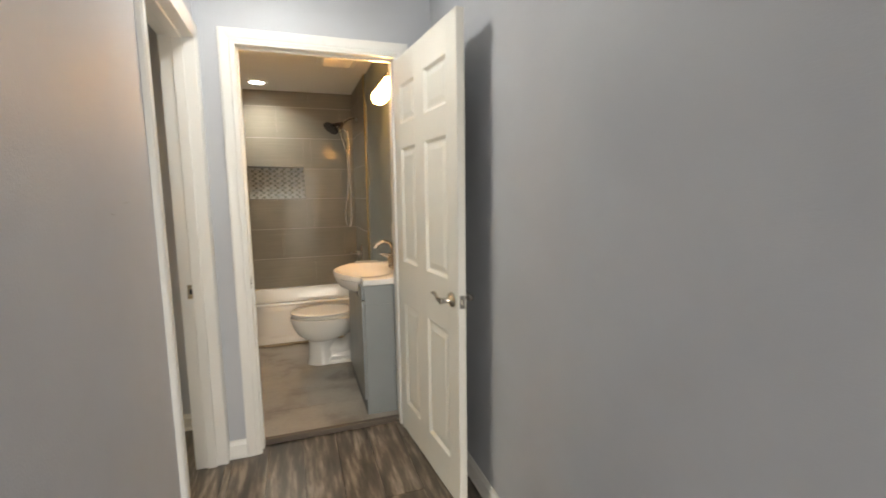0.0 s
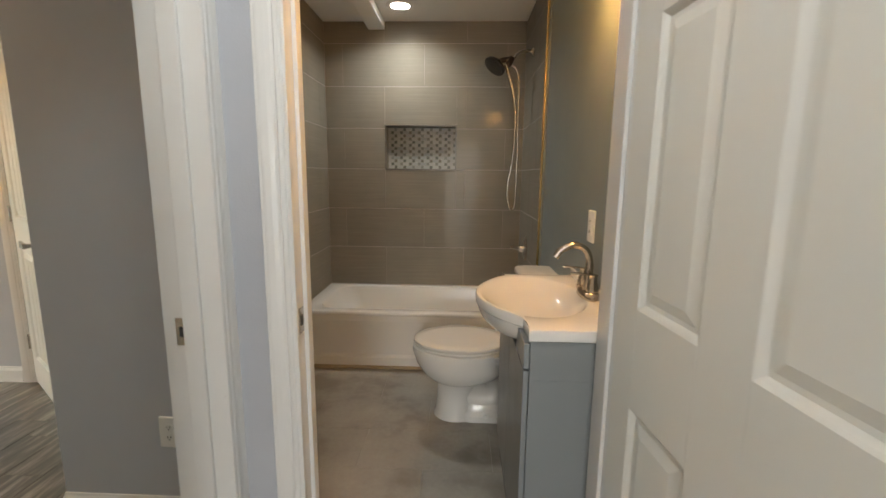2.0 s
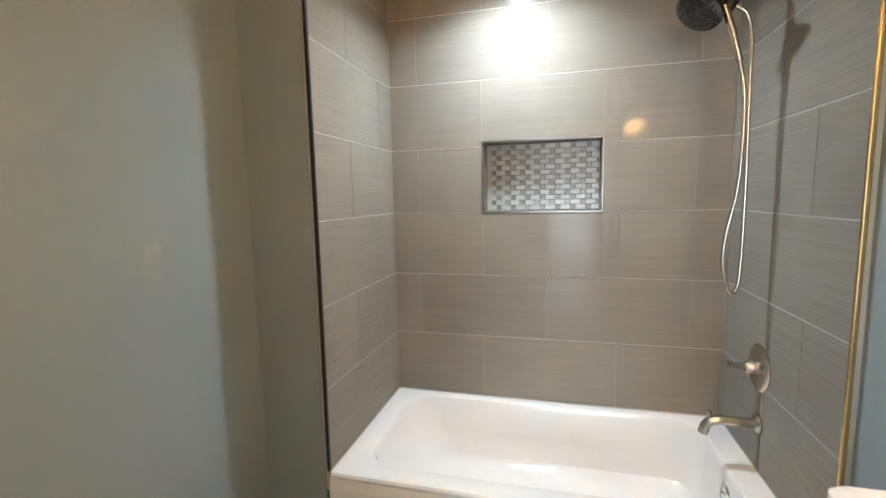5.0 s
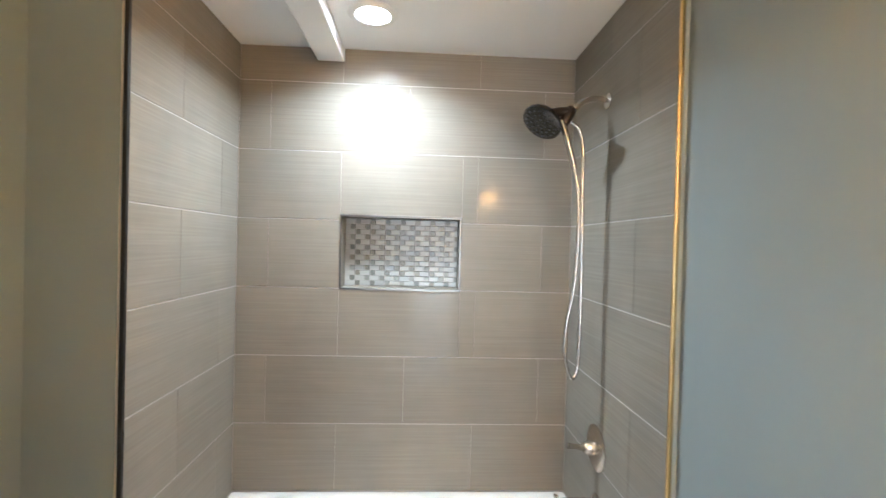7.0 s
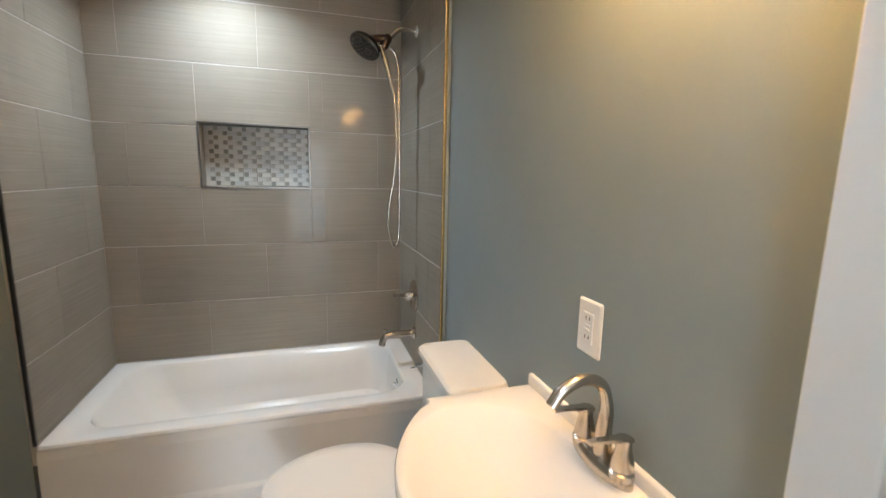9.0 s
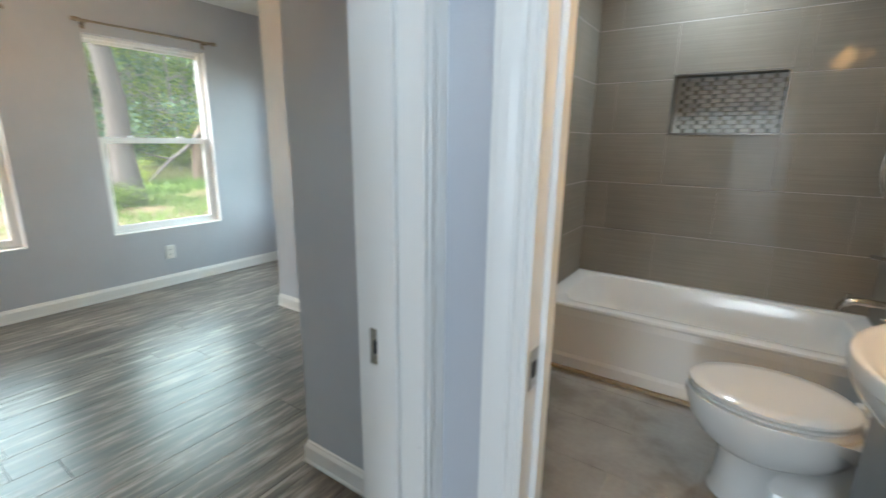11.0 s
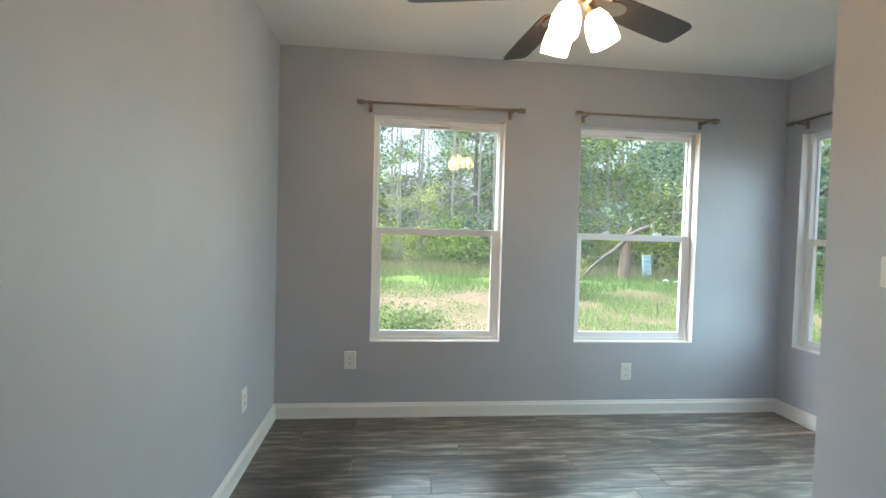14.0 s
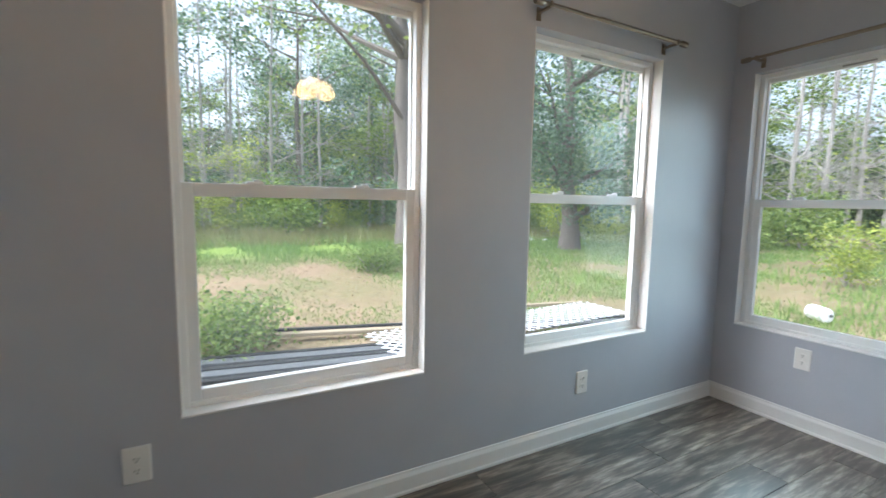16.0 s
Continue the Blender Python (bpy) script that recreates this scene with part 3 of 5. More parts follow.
def toilet():
    t = thing("toilet", "white porcelain toilet with a closed oval lid", "toilet")
    cy = 4.18
    bm = bmesh.new()
    rings = [oval(0.54, cy, 0.12, 0.108, 0.0), oval(0.54, cy, 0.118, 0.106, 0.015), oval(0.54, cy, 0.108, 0.097, 0.035), oval(0.54, cy, 0.102, 0.091, 0.12), oval(0.545, cy, 0.108, 0.097, 0.195),
             oval(0.56, cy, 0.15, 0.14, 0.215, egg=0.05), oval(0.58, cy, 0.205, 0.165, 0.245, egg=0.06), oval(0.585, cy, 0.24, 0.184, 0.30, egg=0.08),
             oval(0.58, cy, 0.255, 0.192, 0.37, egg=0.08), oval(0.58, cy, 0.253, 0.19, 0.39, egg=0.08), oval(0.58, cy, 0.24, 0.178, 0.396, egg=0.08)]
    loft(bm, rings)
    part("bowl", bm, PORCELAIN, t, smooth=True)
    bm = bmesh.new()
    loft(bm, [rounded(0.57, cy - 0.106, 0.82, cy + 0.106, 0.05, 0.0), rounded(0.57, cy - 0.103, 0.818, cy + 0.103, 0.05, 0.03), rounded(0.57, cy - 0.08, 0.80, cy + 0.08, 0.05, 0.05), rounded(0.57, cy - 0.075, 0.80, cy + 0.075, 0.05, 0.08), rounded(0.59, cy - 0.055, 0.77, cy + 0.055, 0.05, 0.11)])
    part("foot", bm, PORCELAIN, t, smooth=True)
    bm = bmesh.new()
    tube(bm, curve([(0.60, cy, 0.12), (0.72, cy, 0.10), (0.80, cy, 0.16), (0.85, cy, 0.25), (0.87, cy, 0.34)], 5), 0.075, 20)
    part("trapway", bm, PORCELAIN, t, smooth=True)
    bm = bmesh.new()
    loft(bm, [rounded(0.70, cy - 0.10, 1.02, cy + 0.10, 0.05, 0.30), rounded(0.69, cy - 0.15, 1.04, cy + 0.15, 0.05, 0.35), rounded(0.69, cy - 0.16, 1.045, cy + 0.16, 0.05, 0.386)])
    part("tank_shelf", bm, PORCELAIN, t, smooth=True)
    for name, z, grow, h in (("seat", 0.397, 0.0, 0.016), ("lid", 0.415, 0.004, 0.02)):
        bm = bmesh.new()
        a, b = 0.232 + grow, 0.188 + grow
        loft(bm, [oval(0.57, cy, a - 0.012, b - 0.012, z, egg=0.1), oval(0.57, cy, a, b, z + 0.004, egg=0.1), oval(0.57, cy, a, b, z + h - 0.006, egg=0.1), oval(0.57, cy, a - 0.006, b - 0.006, z + h - 0.001, egg=0.1), oval(0.57, cy, a - 0.05, b - 0.05, z + h + 0.001, egg=0.1)])
        part(name, bm, PLASTIC if name == "seat" else PORCELAIN, t, smooth=True)
    for y in (cy - 0.075, cy + 0.075):
        part("seat_hinge", boxed(0.795, y - 0.022, 0.392, 0.835, y + 0.022, 0.428, bevel=0.008), PLASTIC, t, smooth=True)
    bm = bmesh.new()
    loft(bm, [rounded(0.885, cy - 0.175, 1.045, cy + 0.175, 0.03, 0.385), rounded(0.872, cy - 0.185, 1.046, cy + 0.185, 0.03, 0.5), rounded(0.868, cy - 0.188, 1.048, cy + 0.188, 0.03, 0.752)])
    part("tank", bm, PORCELAIN, t, smooth=True)
    bm = bmesh.new()
    loft(bm, [rounded(0.862, cy - 0.196, 1.052, cy + 0.196, 0.03, 0.754), rounded(0.855, cy - 0.203, 1.054, cy + 0.203, 0.032, 0.762), rounded(0.856, cy - 0.202, 1.054, cy + 0.202, 0.032, 0.782), rounded(0.866, cy - 0.193, 1.05, cy + 0.193, 0.03, 0.792), rounded(0.89, cy - 0.17, 1.03, cy + 0.17, 0.03, 0.794)])
    part("tank_lid", bm, PORCELAIN, t, smooth=True)
    bm = bmesh.new()
    lathe(bm, [(0.001, 0), (0.016, 0), (0.017, 0.006), (0.010, 0.012), (0.001, 0.013)], m=Matrix.Translation((0.90, cy + 0.186, 0.70)) @ Matrix.Rotation(radians(-90), 4, "X"))
    tube(bm, [(0.90, cy + 0.196, 0.70), (0.892, cy + 0.206, 0.70), (0.835, cy + 0.208, 0.694)], [0.007, 0.007, 0.005])
    part("flush_lever", bm, CHROME, t, "chrome flush lever", smooth=True)
    bm = lathe(bmesh.new(), [(0.001, 0), (0.014, 0), (0.012, 0.012), (0.001, 0.014)], at=(0.70, cy - 0.098, 0.028))
    part("bolt_cap", bm, PLASTIC, t, smooth=True)


def vanity():
    t = thing("vanity_cabinet", "grey painted bathroom vanity cabinet on the tiled floor", "cabinet")
    y0, y1, x0 = 3.135, 3.845, 0.755
    bm = boxed(x0, y0, 0.0, 1.058, y1, 0.70)
    for c in ((x0, y0, 0.7005, 1.058, y0 + 0.016, 0.818), (x0, y1 - 0.016, 0.7005, 1.058, y1, 0.818), (1.04, y0 + 0.0165, 0.7005, 1.058, y1 - 0.0165, 0.818)):
        box(bm, *c)
    part("body", bm, VANITY, t)
    front = x0 - 0.018
    for a, b in ((y0 + 0.004, 3.30), (3.78, y1 - 0.004)):
        part("filler_panel", boxed(front, a, 0.735, x0 - 0.001, b, 0.812, bevel=0.002), VANITY, t)
    for a, b in ((y0 + 0.004, (y0 + y1) / 2 - 0.0015), ((y0 + y1) / 2 + 0.0015, y1 - 0.004)):
        bm = boxed(front, a, 0.10, x0 - 0.001, b, 0.728, bevel=0.002)
        door = part("door", bm, VANITY, t)
    # Toe strip in a darker cabinet grey: shade below the doors put into colour.
    part("toe_kick", boxed(x0 - 0.004, y0 + 0.006, 0.0, x0 + 0.01, y1 - 0.006, 0.085), material("shadow_grey", (0.12, 0.13, 0.135), 0.5), t)


def belly_x(y):
    """The front line of the basin: straight ends and a swelling middle."""
    u = (y - 3.13) / 0.725
    s = min(max((u - 0.17) / 0.80, 0.0), 1.0)
    return 0.748 - 0.138 * math.sin(math.pi * s) ** 0.75 if 0 < s < 1 else 0.748


def basin():
    t = thing("vanity_basin", "white cultured marble basin top with a swelling front", "sink")
    top, y0, y1, back = 0.857, 3.128, 3.858, 1.058
    cx, cy = 0.845, 3.49
    edge = [Vector((back, y0 + (y1 - y0) * k / 16)) for k in range(17)]
    edge += [Vector((back - (back - 0.748) * k / 10, y1)) for k in range(1, 10)]
    edge += [Vector((belly_x(y1 - (y1 - y0) * k / 60), y1 - (y1 - y0) * k / 60)) for k in range(61)]
    edge += [Vector((0.748 + (back - 0.748) * k / 10, y0)) for k in range(1, 10)]
    edge.sort(key=lambda p: math.atan2(p.y - cy, p.x - cx))

    def outline(inset, z):
        out = []
        for p in edge:
            d = Vector((p.x - cx, p.y - cy))
            q = d * (1 - inset / d.length)
            out.append(Vector((cx + q.x, cy + q.y, z)))
        return out

    def bowl(ax, ay, z, dx=0.0, dy=0.0):
        out = []
        for p in edge:
            a = math.atan2((p.y - cy) / ay, (p.x - cx) / ax)
            out.append(Vector((cx + dx + ax * math.cos(a), cy + dy + ay * math.sin(a), z)))
        return out

    bm = bmesh.new()
    loft(bm, [outline(0.012, top - 0.04), outline(0.001, top - 0.034), outline(0.0, top - 0.008), outline(0.003, top - 0.002), outline(0.010, top),
              bowl(0.192, 0.282, top - 0.0005, -0.026, 0.036), bowl(0.187, 0.276, top - 0.003, -0.026, 0.036), bowl(0.177, 0.264, top - 0.012, -0.022, 0.034), bowl(0.156, 0.236, top - 0.034, -0.015, 0.026), bowl(0.125, 0.19, top - 0.062, -0.006, 0.01), bowl(0.08, 0.122, top - 0.084, 0.006, -0.018), bowl(0.04, 0.05, top - 0.093, 0.016, -0.045), bowl(0.02, 0.02, top - 0.094, 0.02, -0.05)], close_first=False)
    part("top", bm, PORCELAIN, t, smooth=True)
    bm = bmesh.new()
    rings = []
    turn = [2 * math.pi * i / 44 for i in range(44)]
    for k in range(9):
        f = k / 8
        w = max(math.cos(0.5 * math.pi * f), 0.12) ** 0.8
        z = top - 0.036 - 0.105 * math.sin(0.5 * math.pi * f)
        rings.append([Vector((0.800 + (0.183 if math.cos(a) < 0 else 0.212) * w * math.cos(a), 3.543 + 0.289 * w * math.sin(a), z)) for a in turn])
    loft(bm, rings, close_first=False)
    part("belly", bm, PORCELAIN, t, smooth=True)
    bm = bmesh.new()
    box(bm, back - 0.02, y0, top - 0.002, back, y1, top + 0.032, 0.006, 3)
    part("backsplash", bm, PORCELAIN, t, smooth=True)
    bm = lathe(bmesh.new(), [(0.001, 0), (0.024, 0.0), (0.026, 0.003), (0.022, 0.006), (0.018, 0.004), (0.017, 0.010), (0.012, 0.013), (0.001, 0.014)], at=(cx + 0.02, cy - 0.05, top - 0.095))
    part("drain", bm, NICKEL, t, "brushed nickel pop-up drain", smooth=True)


def faucet():
    t = thing("basin_faucet", "brushed nickel two-handle high-arc basin faucet", "faucet", m=pose(1.015, 3.508, 0.857))
    bm = bmesh.new()
    loft(bm, [oval(0, 0, 0.03, 0.085, 0.0), oval(0, 0, 0.031, 0.086, 0.004), oval(0, 0, 0.029, 0.083, 0.014), oval(0, 0, 0.022, 0.076, 0.024)])
    part("base_plate", bm, NICKEL, t, smooth=True)
    bm = bmesh.new()
    pts = curve([(0, 0, 0.02), (0.0, 0, 0.07), (0.002, 0, 0.125), (-0.014, 0, 0.17), (-0.056, 0, 0.187), (-0.10, 0, 0.17), (-0.122, 0, 0.142)], 6)
    tube(bm, pts, [0.019 - 0.007 * min(1, i / 14) for i in range(len(pts))], 16)
    part("spout", bm, NICKEL, t, smooth=True)
    for s in (-1, 1):
        bm = lathe(bmesh.new(), [(0.001, 0.0), (0.024, 0.0), (0.024, 0.012), (0.019, 0.016), (0.022, 0.018), (0.021, 0.03), (0.015, 0.055), (0.014, 0.07), (0.016, 0.078), (0.001, 0.080)], at=(0, s * 0.058, 0.014))
        h = part("handle", bm, NICKEL, t, smooth=True)
        bm = bmesh.new()
        loft(bm, [[Vector((x, s * 0.058 + w, z)) for w, z in ((-hw, z0), (hw, z0), (hw, z0 + 0.006), (-hw, z0 + 0.006))] for x, hw, z0 in ((0.014, 0.010, 0.086), (-0.02, 0.009, 0.090), (-0.06, 0.007, 0.093), (-0.078, 0.006, 0.092))])
        part("lever", bm, NICKEL, h)


def shower():
    t = thing("hand_shower_set", "dark metal shower head with a hand shower on its arm", "shower")
    bm = bmesh.new()
    tube(bm, curve([(1.03, 5.118, 2.118), (0.985, 5.116, 2.125), (0.93, 5.112, 2.112), (0.885, 5.108, 2.065)], 5), 0.0105)
    lathe(bm, [(0.001, 0), (0.03, 0), (0.03, 0.004), (0.018, 0.012), (0.001, 0.014)], m=Matrix.Translation((1.03, 5.118, 2.118)) @ Matrix.Rotation(radians(-90), 4, "Y"))
    part("shower_arm", bm, NICKEL, t, "brushed nickel shower arm", smooth=True)
    n = Vector((-0.55, -0.33, -0.77)).normalized()
    turn = n.to_track_quat("Z", "Y").to_matrix().to_4x4()
    c = Vector((0.765, 5.09, 2.018))
    bm = lathe(bmesh.new(), [(0.001, -0.052), (0.02, -0.05), (0.034, -0.036), (0.06, -0.022), (0.076, -0.010), (0.079, 0.0), (0.077, 0.006), (0.07, 0.009), (0.001, 0.010)], m=Matrix.Translation(c) @ turn, steps=36)
    head = part("spray_head", bm, GUNMETAL, t, smooth=True)
    bm = bmesh.new()
    for ring, count in ((0.02, 6), (0.04, 12), (0.06, 18)):
        for k in range(count):
            a = 2 * math.pi * k / count
            lathe(bm, [(0.004, 0.0095), (0.003, 0.0135)], 8, m=Matrix.Translation(c) @ turn @ Matrix.Translation((ring * math.cos(a), ring * math.sin(a), 0)))
    part("nozzles", bm, DARK, head)
    bm = bmesh.new()
    tube(bm, curve([(0.80, 5.10, 2.055), (0.845, 5.105, 2.065), (0.885, 5.108, 2.06)], 4), [0.019] * 5 + [0.021] * 4, 14)
    lathe(bm, [(0.001, -0.035), (0.02, -0.035), (0.023, -0.02), (0.023, 0.02), (0.018, 0.035), (0.001, 0.036)], m=Matrix.Translation((0.868, 5.106, 2.05)) @ Matrix.Rotation(radians(28), 4, "Y"))
    part("diverter", bm, BRONZE, t, smooth=True)
    bm = tube(bmesh.new(), curve([(0.842, 5.10, 2.03), (0.862, 5.098, 1.97), (0.882, 5.096, 1.90), (0.897, 5.096, 1.845)], 5), [0.013] * 8 + [0.0115] * 8, 14)
    part("hand_shower_handle", bm, NICKEL, t, "brushed nickel hand shower handle", smooth=True)
    bm = tube(bmesh.new(), curve([(0.897, 5.096, 1.845), (0.915, 5.095, 1.74), (0.918, 5.095, 1.55), (0.908, 5.095, 1.40), (0.882, 5.095, 1.25), (0.878, 5.096, 1.15), (0.902, 5.10, 1.055), (0.926, 5.106, 1.055), (0.938, 5.11, 1.13), (0.941, 5.112, 1.4), (0.936, 5.113, 1.75), (0.934, 5.112, 1.92), (0.915, 5.11, 2.0), (0.878, 5.106, 2.03)], 7), 0.0068, 10)
    part("hose", bm, NICKEL, t, "brushed metal shower hose", smooth=True)


def shower_valve():
    t = thing("shower_valve", "brushed nickel shower valve with a lever handle", "shower valve")
    m = Matrix.Translation((1.03, 5.135, 0.762)) @ Matrix.Rotation(radians(-90), 4, "Y")
    part("plate", lathe(bmesh.new(), [(0.001, 0), (0.088, 0), (0.088, 0.004), (0.075, 0.010), (0.03, 0.014), (0.001, 0.014)], m=m, steps=40), NICKEL, t, smooth=True)
    part("hub", lathe(bmesh.new(), [(0.001, 0.012), (0.026, 0.012), (0.025, 0.04), (0.02, 0.05), (0.001, 0.052)], m=m), NICKEL, t, smooth=True)
    part("lever", tube(bmesh.new(), [(0.985, 5.135, 0.762), (0.94, 5.132, 0.768), (0.915, 5.13, 0.772)], [0.013, 0.010, 0.012]), NICKEL, t, smooth=True)
    t = thing("tub_spout", "brushed nickel tub spout on the tiled wall", "tub spout")
    bm = bmesh.new()
    tube(bm, curve([(1.03, 5.115, 0.555), (0.96, 5.113, 0.557), (0.89, 5.112, 0.555), (0.858, 5.112, 0.535), (0.846, 5.112, 0.50)], 5), [0.024, 0.02, 0.018, 0.017, 0.017] + [0.018] * 16, 16)
    part("body", bm, NICKEL, t, smooth=True)
    part("collar", lathe(bmesh.new(), [(0.001, 0), (0.034, 0), (0.034, 0.006), (0.024, 0.016), (0.001, 0.018)], m=Matrix.Translation((1.03, 5.115, 0.555)) @ Matrix.Rotation(radians(-90), 4, "Y")), NICKEL, t, smooth=True)
    part("diverter_knob", lathe(bmesh.new(), [(0.001, 0), (0.005, 0), (0.005, 0.016), (0.009, 0.019), (0.009, 0.026), (0.001, 0.028)], at=(0.866, 5.112, 0.562)), NICKEL, t, smooth=True)


def wall_plate(kind, m, label, gangs=1, high=0.122):
    """An outlet or switch plate, its back at the origin and its face along +z of m, with x across and y up."""
    t = thing("wall_outlet" if kind in ("outlet", "decora") else "light_switch", label, "outlet" if kind in ("outlet", "decora") else "switch", m=m)
    w = 0.079 + 0.043 * (gangs - 1)
    bm = bmesh.new()
    loft(bm, [rounded(-w / 2, -high / 2, w / 2, high / 2, 0.005, 0.0, 3), rounded(-w / 2, -high / 2, w / 2, high / 2, 0.005, 0.003, 3), rounded(-w / 2 + 0.004, -high / 2 + 0.004, w / 2 - 0.004, high / 2 - 0.004, 0.004, 0.006, 3)])
    part("plate", bm, PLASTIC, t)
    for g in range(gangs):
        x = (g - (gangs - 1) / 2) * 0.046
        if kind == "outlet":
            for y in (-0.02, 0.02):
                r = part("receptacle", lathe(bmesh.new(), [(0.001, 0.0055), (0.0165, 0.0055), (0.0165, 0.0085), (0.001, 0.0088)], 20, at=(x, y, 0), sy=0.85), PLASTIC, t)
                for dx in (-0.006, 0.006):
                    part("slot", boxed(x + dx - 0.0012, y - 0.001, 0.0085, x + dx + 0.0012, y + 0.007, 0.0092), DARK, r)
                part("slot", boxed(x - 0.002, y - 0.009, 0.0085, x + 0.002, y - 0.005, 0.0092), DARK, r)
        elif kind == "decora":
            r = part("receptacle", boxed(x - 0.0165, -0.0335, 0.005, x + 0.0165, 0.0335, 0.0085, bevel=0.001), PLASTIC, t)
            for y in (-0.021, 0.021):
                for dx in (-0.006, 0.006):
                    part("slot", boxed(x + dx - 0.0012, y - 0.003, 0.0083, x + dx + 0.0012, y + 0.005, 0.0092), DARK, r)
            for y in (-0.005, 0.005):
                part("button", boxed(x - 0.008, y - 0.003, 0.008, x + 0.008, y + 0.003, 0.0102, bevel=0.0008), PLASTIC, r)
        else:
            collar = part("toggle_collar", boxed(x - 0.006, -0.0125, 0.005, x + 0.006, 0.0125, 0.0072, bevel=0.0006), PLASTIC, t)
            bm = bmesh.new()
            loft(bm, [rounded(x - 0.0042, -0.004, x + 0.0042, 0.008, 0.002, 0.006, 2), rounded(x - 0.0034, 0.004, x + 0.0034, 0.012, 0.002, 0.021, 2)])
            part("toggle", bm, PLASTIC, collar)
        if kind != "decora":
            for y in ((0.0,) if kind == "outlet" else (-0.03, 0.03)):
                part("screw", lathe(bmesh.new(), [(0.001, 0.0055), (0.0034, 0.0055), (0.003, 0.0072), (0.001, 0.0074)], 10, at=(x, y, 0)), NICKEL if kind != "outlet" else PLASTIC, t)
    return t


def facing(x, y, z, way):
    """A pose on a wall: its z axis along way, its y axis up."""
    n = Vector(way)
    up = Vector((0, 0, 1))
    side = up.cross(n)
    m = Matrix((side, up, n)).transposed().to_4x4()
    m.translation = (x, y, z)
    return m


def downlight():
    t = thing("recessed_downlight", "round recessed ceiling downlight, lit cool white", "ceiling light", m=pose(0.11, 5.185, TOP))
    part("trim_ring", lathe(bmesh.new(), [(0.066, 0.0), (0.098, 0.0), (0.098, -0.003), (0.09, -0.008), (0.07, -0.009), (0.066, -0.006)], 40, hollow=True), PLASTIC, t, smooth=True)
    part("lens", lathe(bmesh.new(), [(0.001, -0.001), (0.068, -0.001), (0.068, -0.005), (0.001, -0.006)], 32), glowing("cool_led_lens", (0.93, 0.97, 1.0), 5.0), t)
    lamp("downlight_beam", "AREA", (0.11, 5.185, TOP - 0.012), 1.75, (0.88, 0.95, 1.0), 0.06, (0.11, 5.185, 0.0), 142)


def vanity_light():
    t = thing("vanity_light", "nickel vanity wall light with warm glowing globes", "wall light")
    part("back_bar", boxed(BATH_E - 0.028, 3.12, 2.00, BATH_E, 3.60, 2.075, bevel=0.006), NICKEL, t)
    glow = glowing("warm_globe", (1.0, 0.53, 0.17), 18.5)
    for y in (3.17, 3.325, 3.48):
        arm = part("arm", tube(bmesh.new(), curve([(BATH_E - 0.02, y, 2.035), (0.99, y, 2.04), (0.955, y, 2.055)], 4), 0.009), NICKEL, t, smooth=True)
        part("cup", lathe(bmesh.new(), [(0.001, 0.0), (0.022, 0.0), (0.03, -0.02), (0.03, -0.026), (0.001, -0.026)], at=(0.95, y, 2.075)), NICKEL, t, smooth=True)
        part("globe", lathe(bmesh.new(), [(0.02, 0.048), (0.038, 0.034), (0.05, 0.008), (0.05, -0.012), (0.04, -0.034), (0.02, -0.047), (0.002, -0.05)], 24, at=(0.95, y, 2.002)), glow, t, "glowing warm glass globe", smooth=True)


def exhaust_fan():
    t = thing("exhaust_fan", "square white ceiling exhaust fan grille", "vent", m=pose(0.77, 4.27, TOP))
    bm = bmesh.new()
    loft(bm, [rounded(-0.15, -0.15, 0.15, 0.15, 0.02, 0.0), rounded(-0.148, -0.148, 0.148, 0.148, 0.02, -0.012), rounded(-0.125, -0.125, 0.125, 0.125, 0.02, -0.026)])
    part("cover", bm, PLASTIC, t)
    for k in range(9):
        y = -0.1 + k * 0.025
        part("slat", boxed(-0.105, y - 0.004, -0.030, 0.105, y + 0.004, -0.025, bevel=0.001, segments=1), PLASTIC, t)


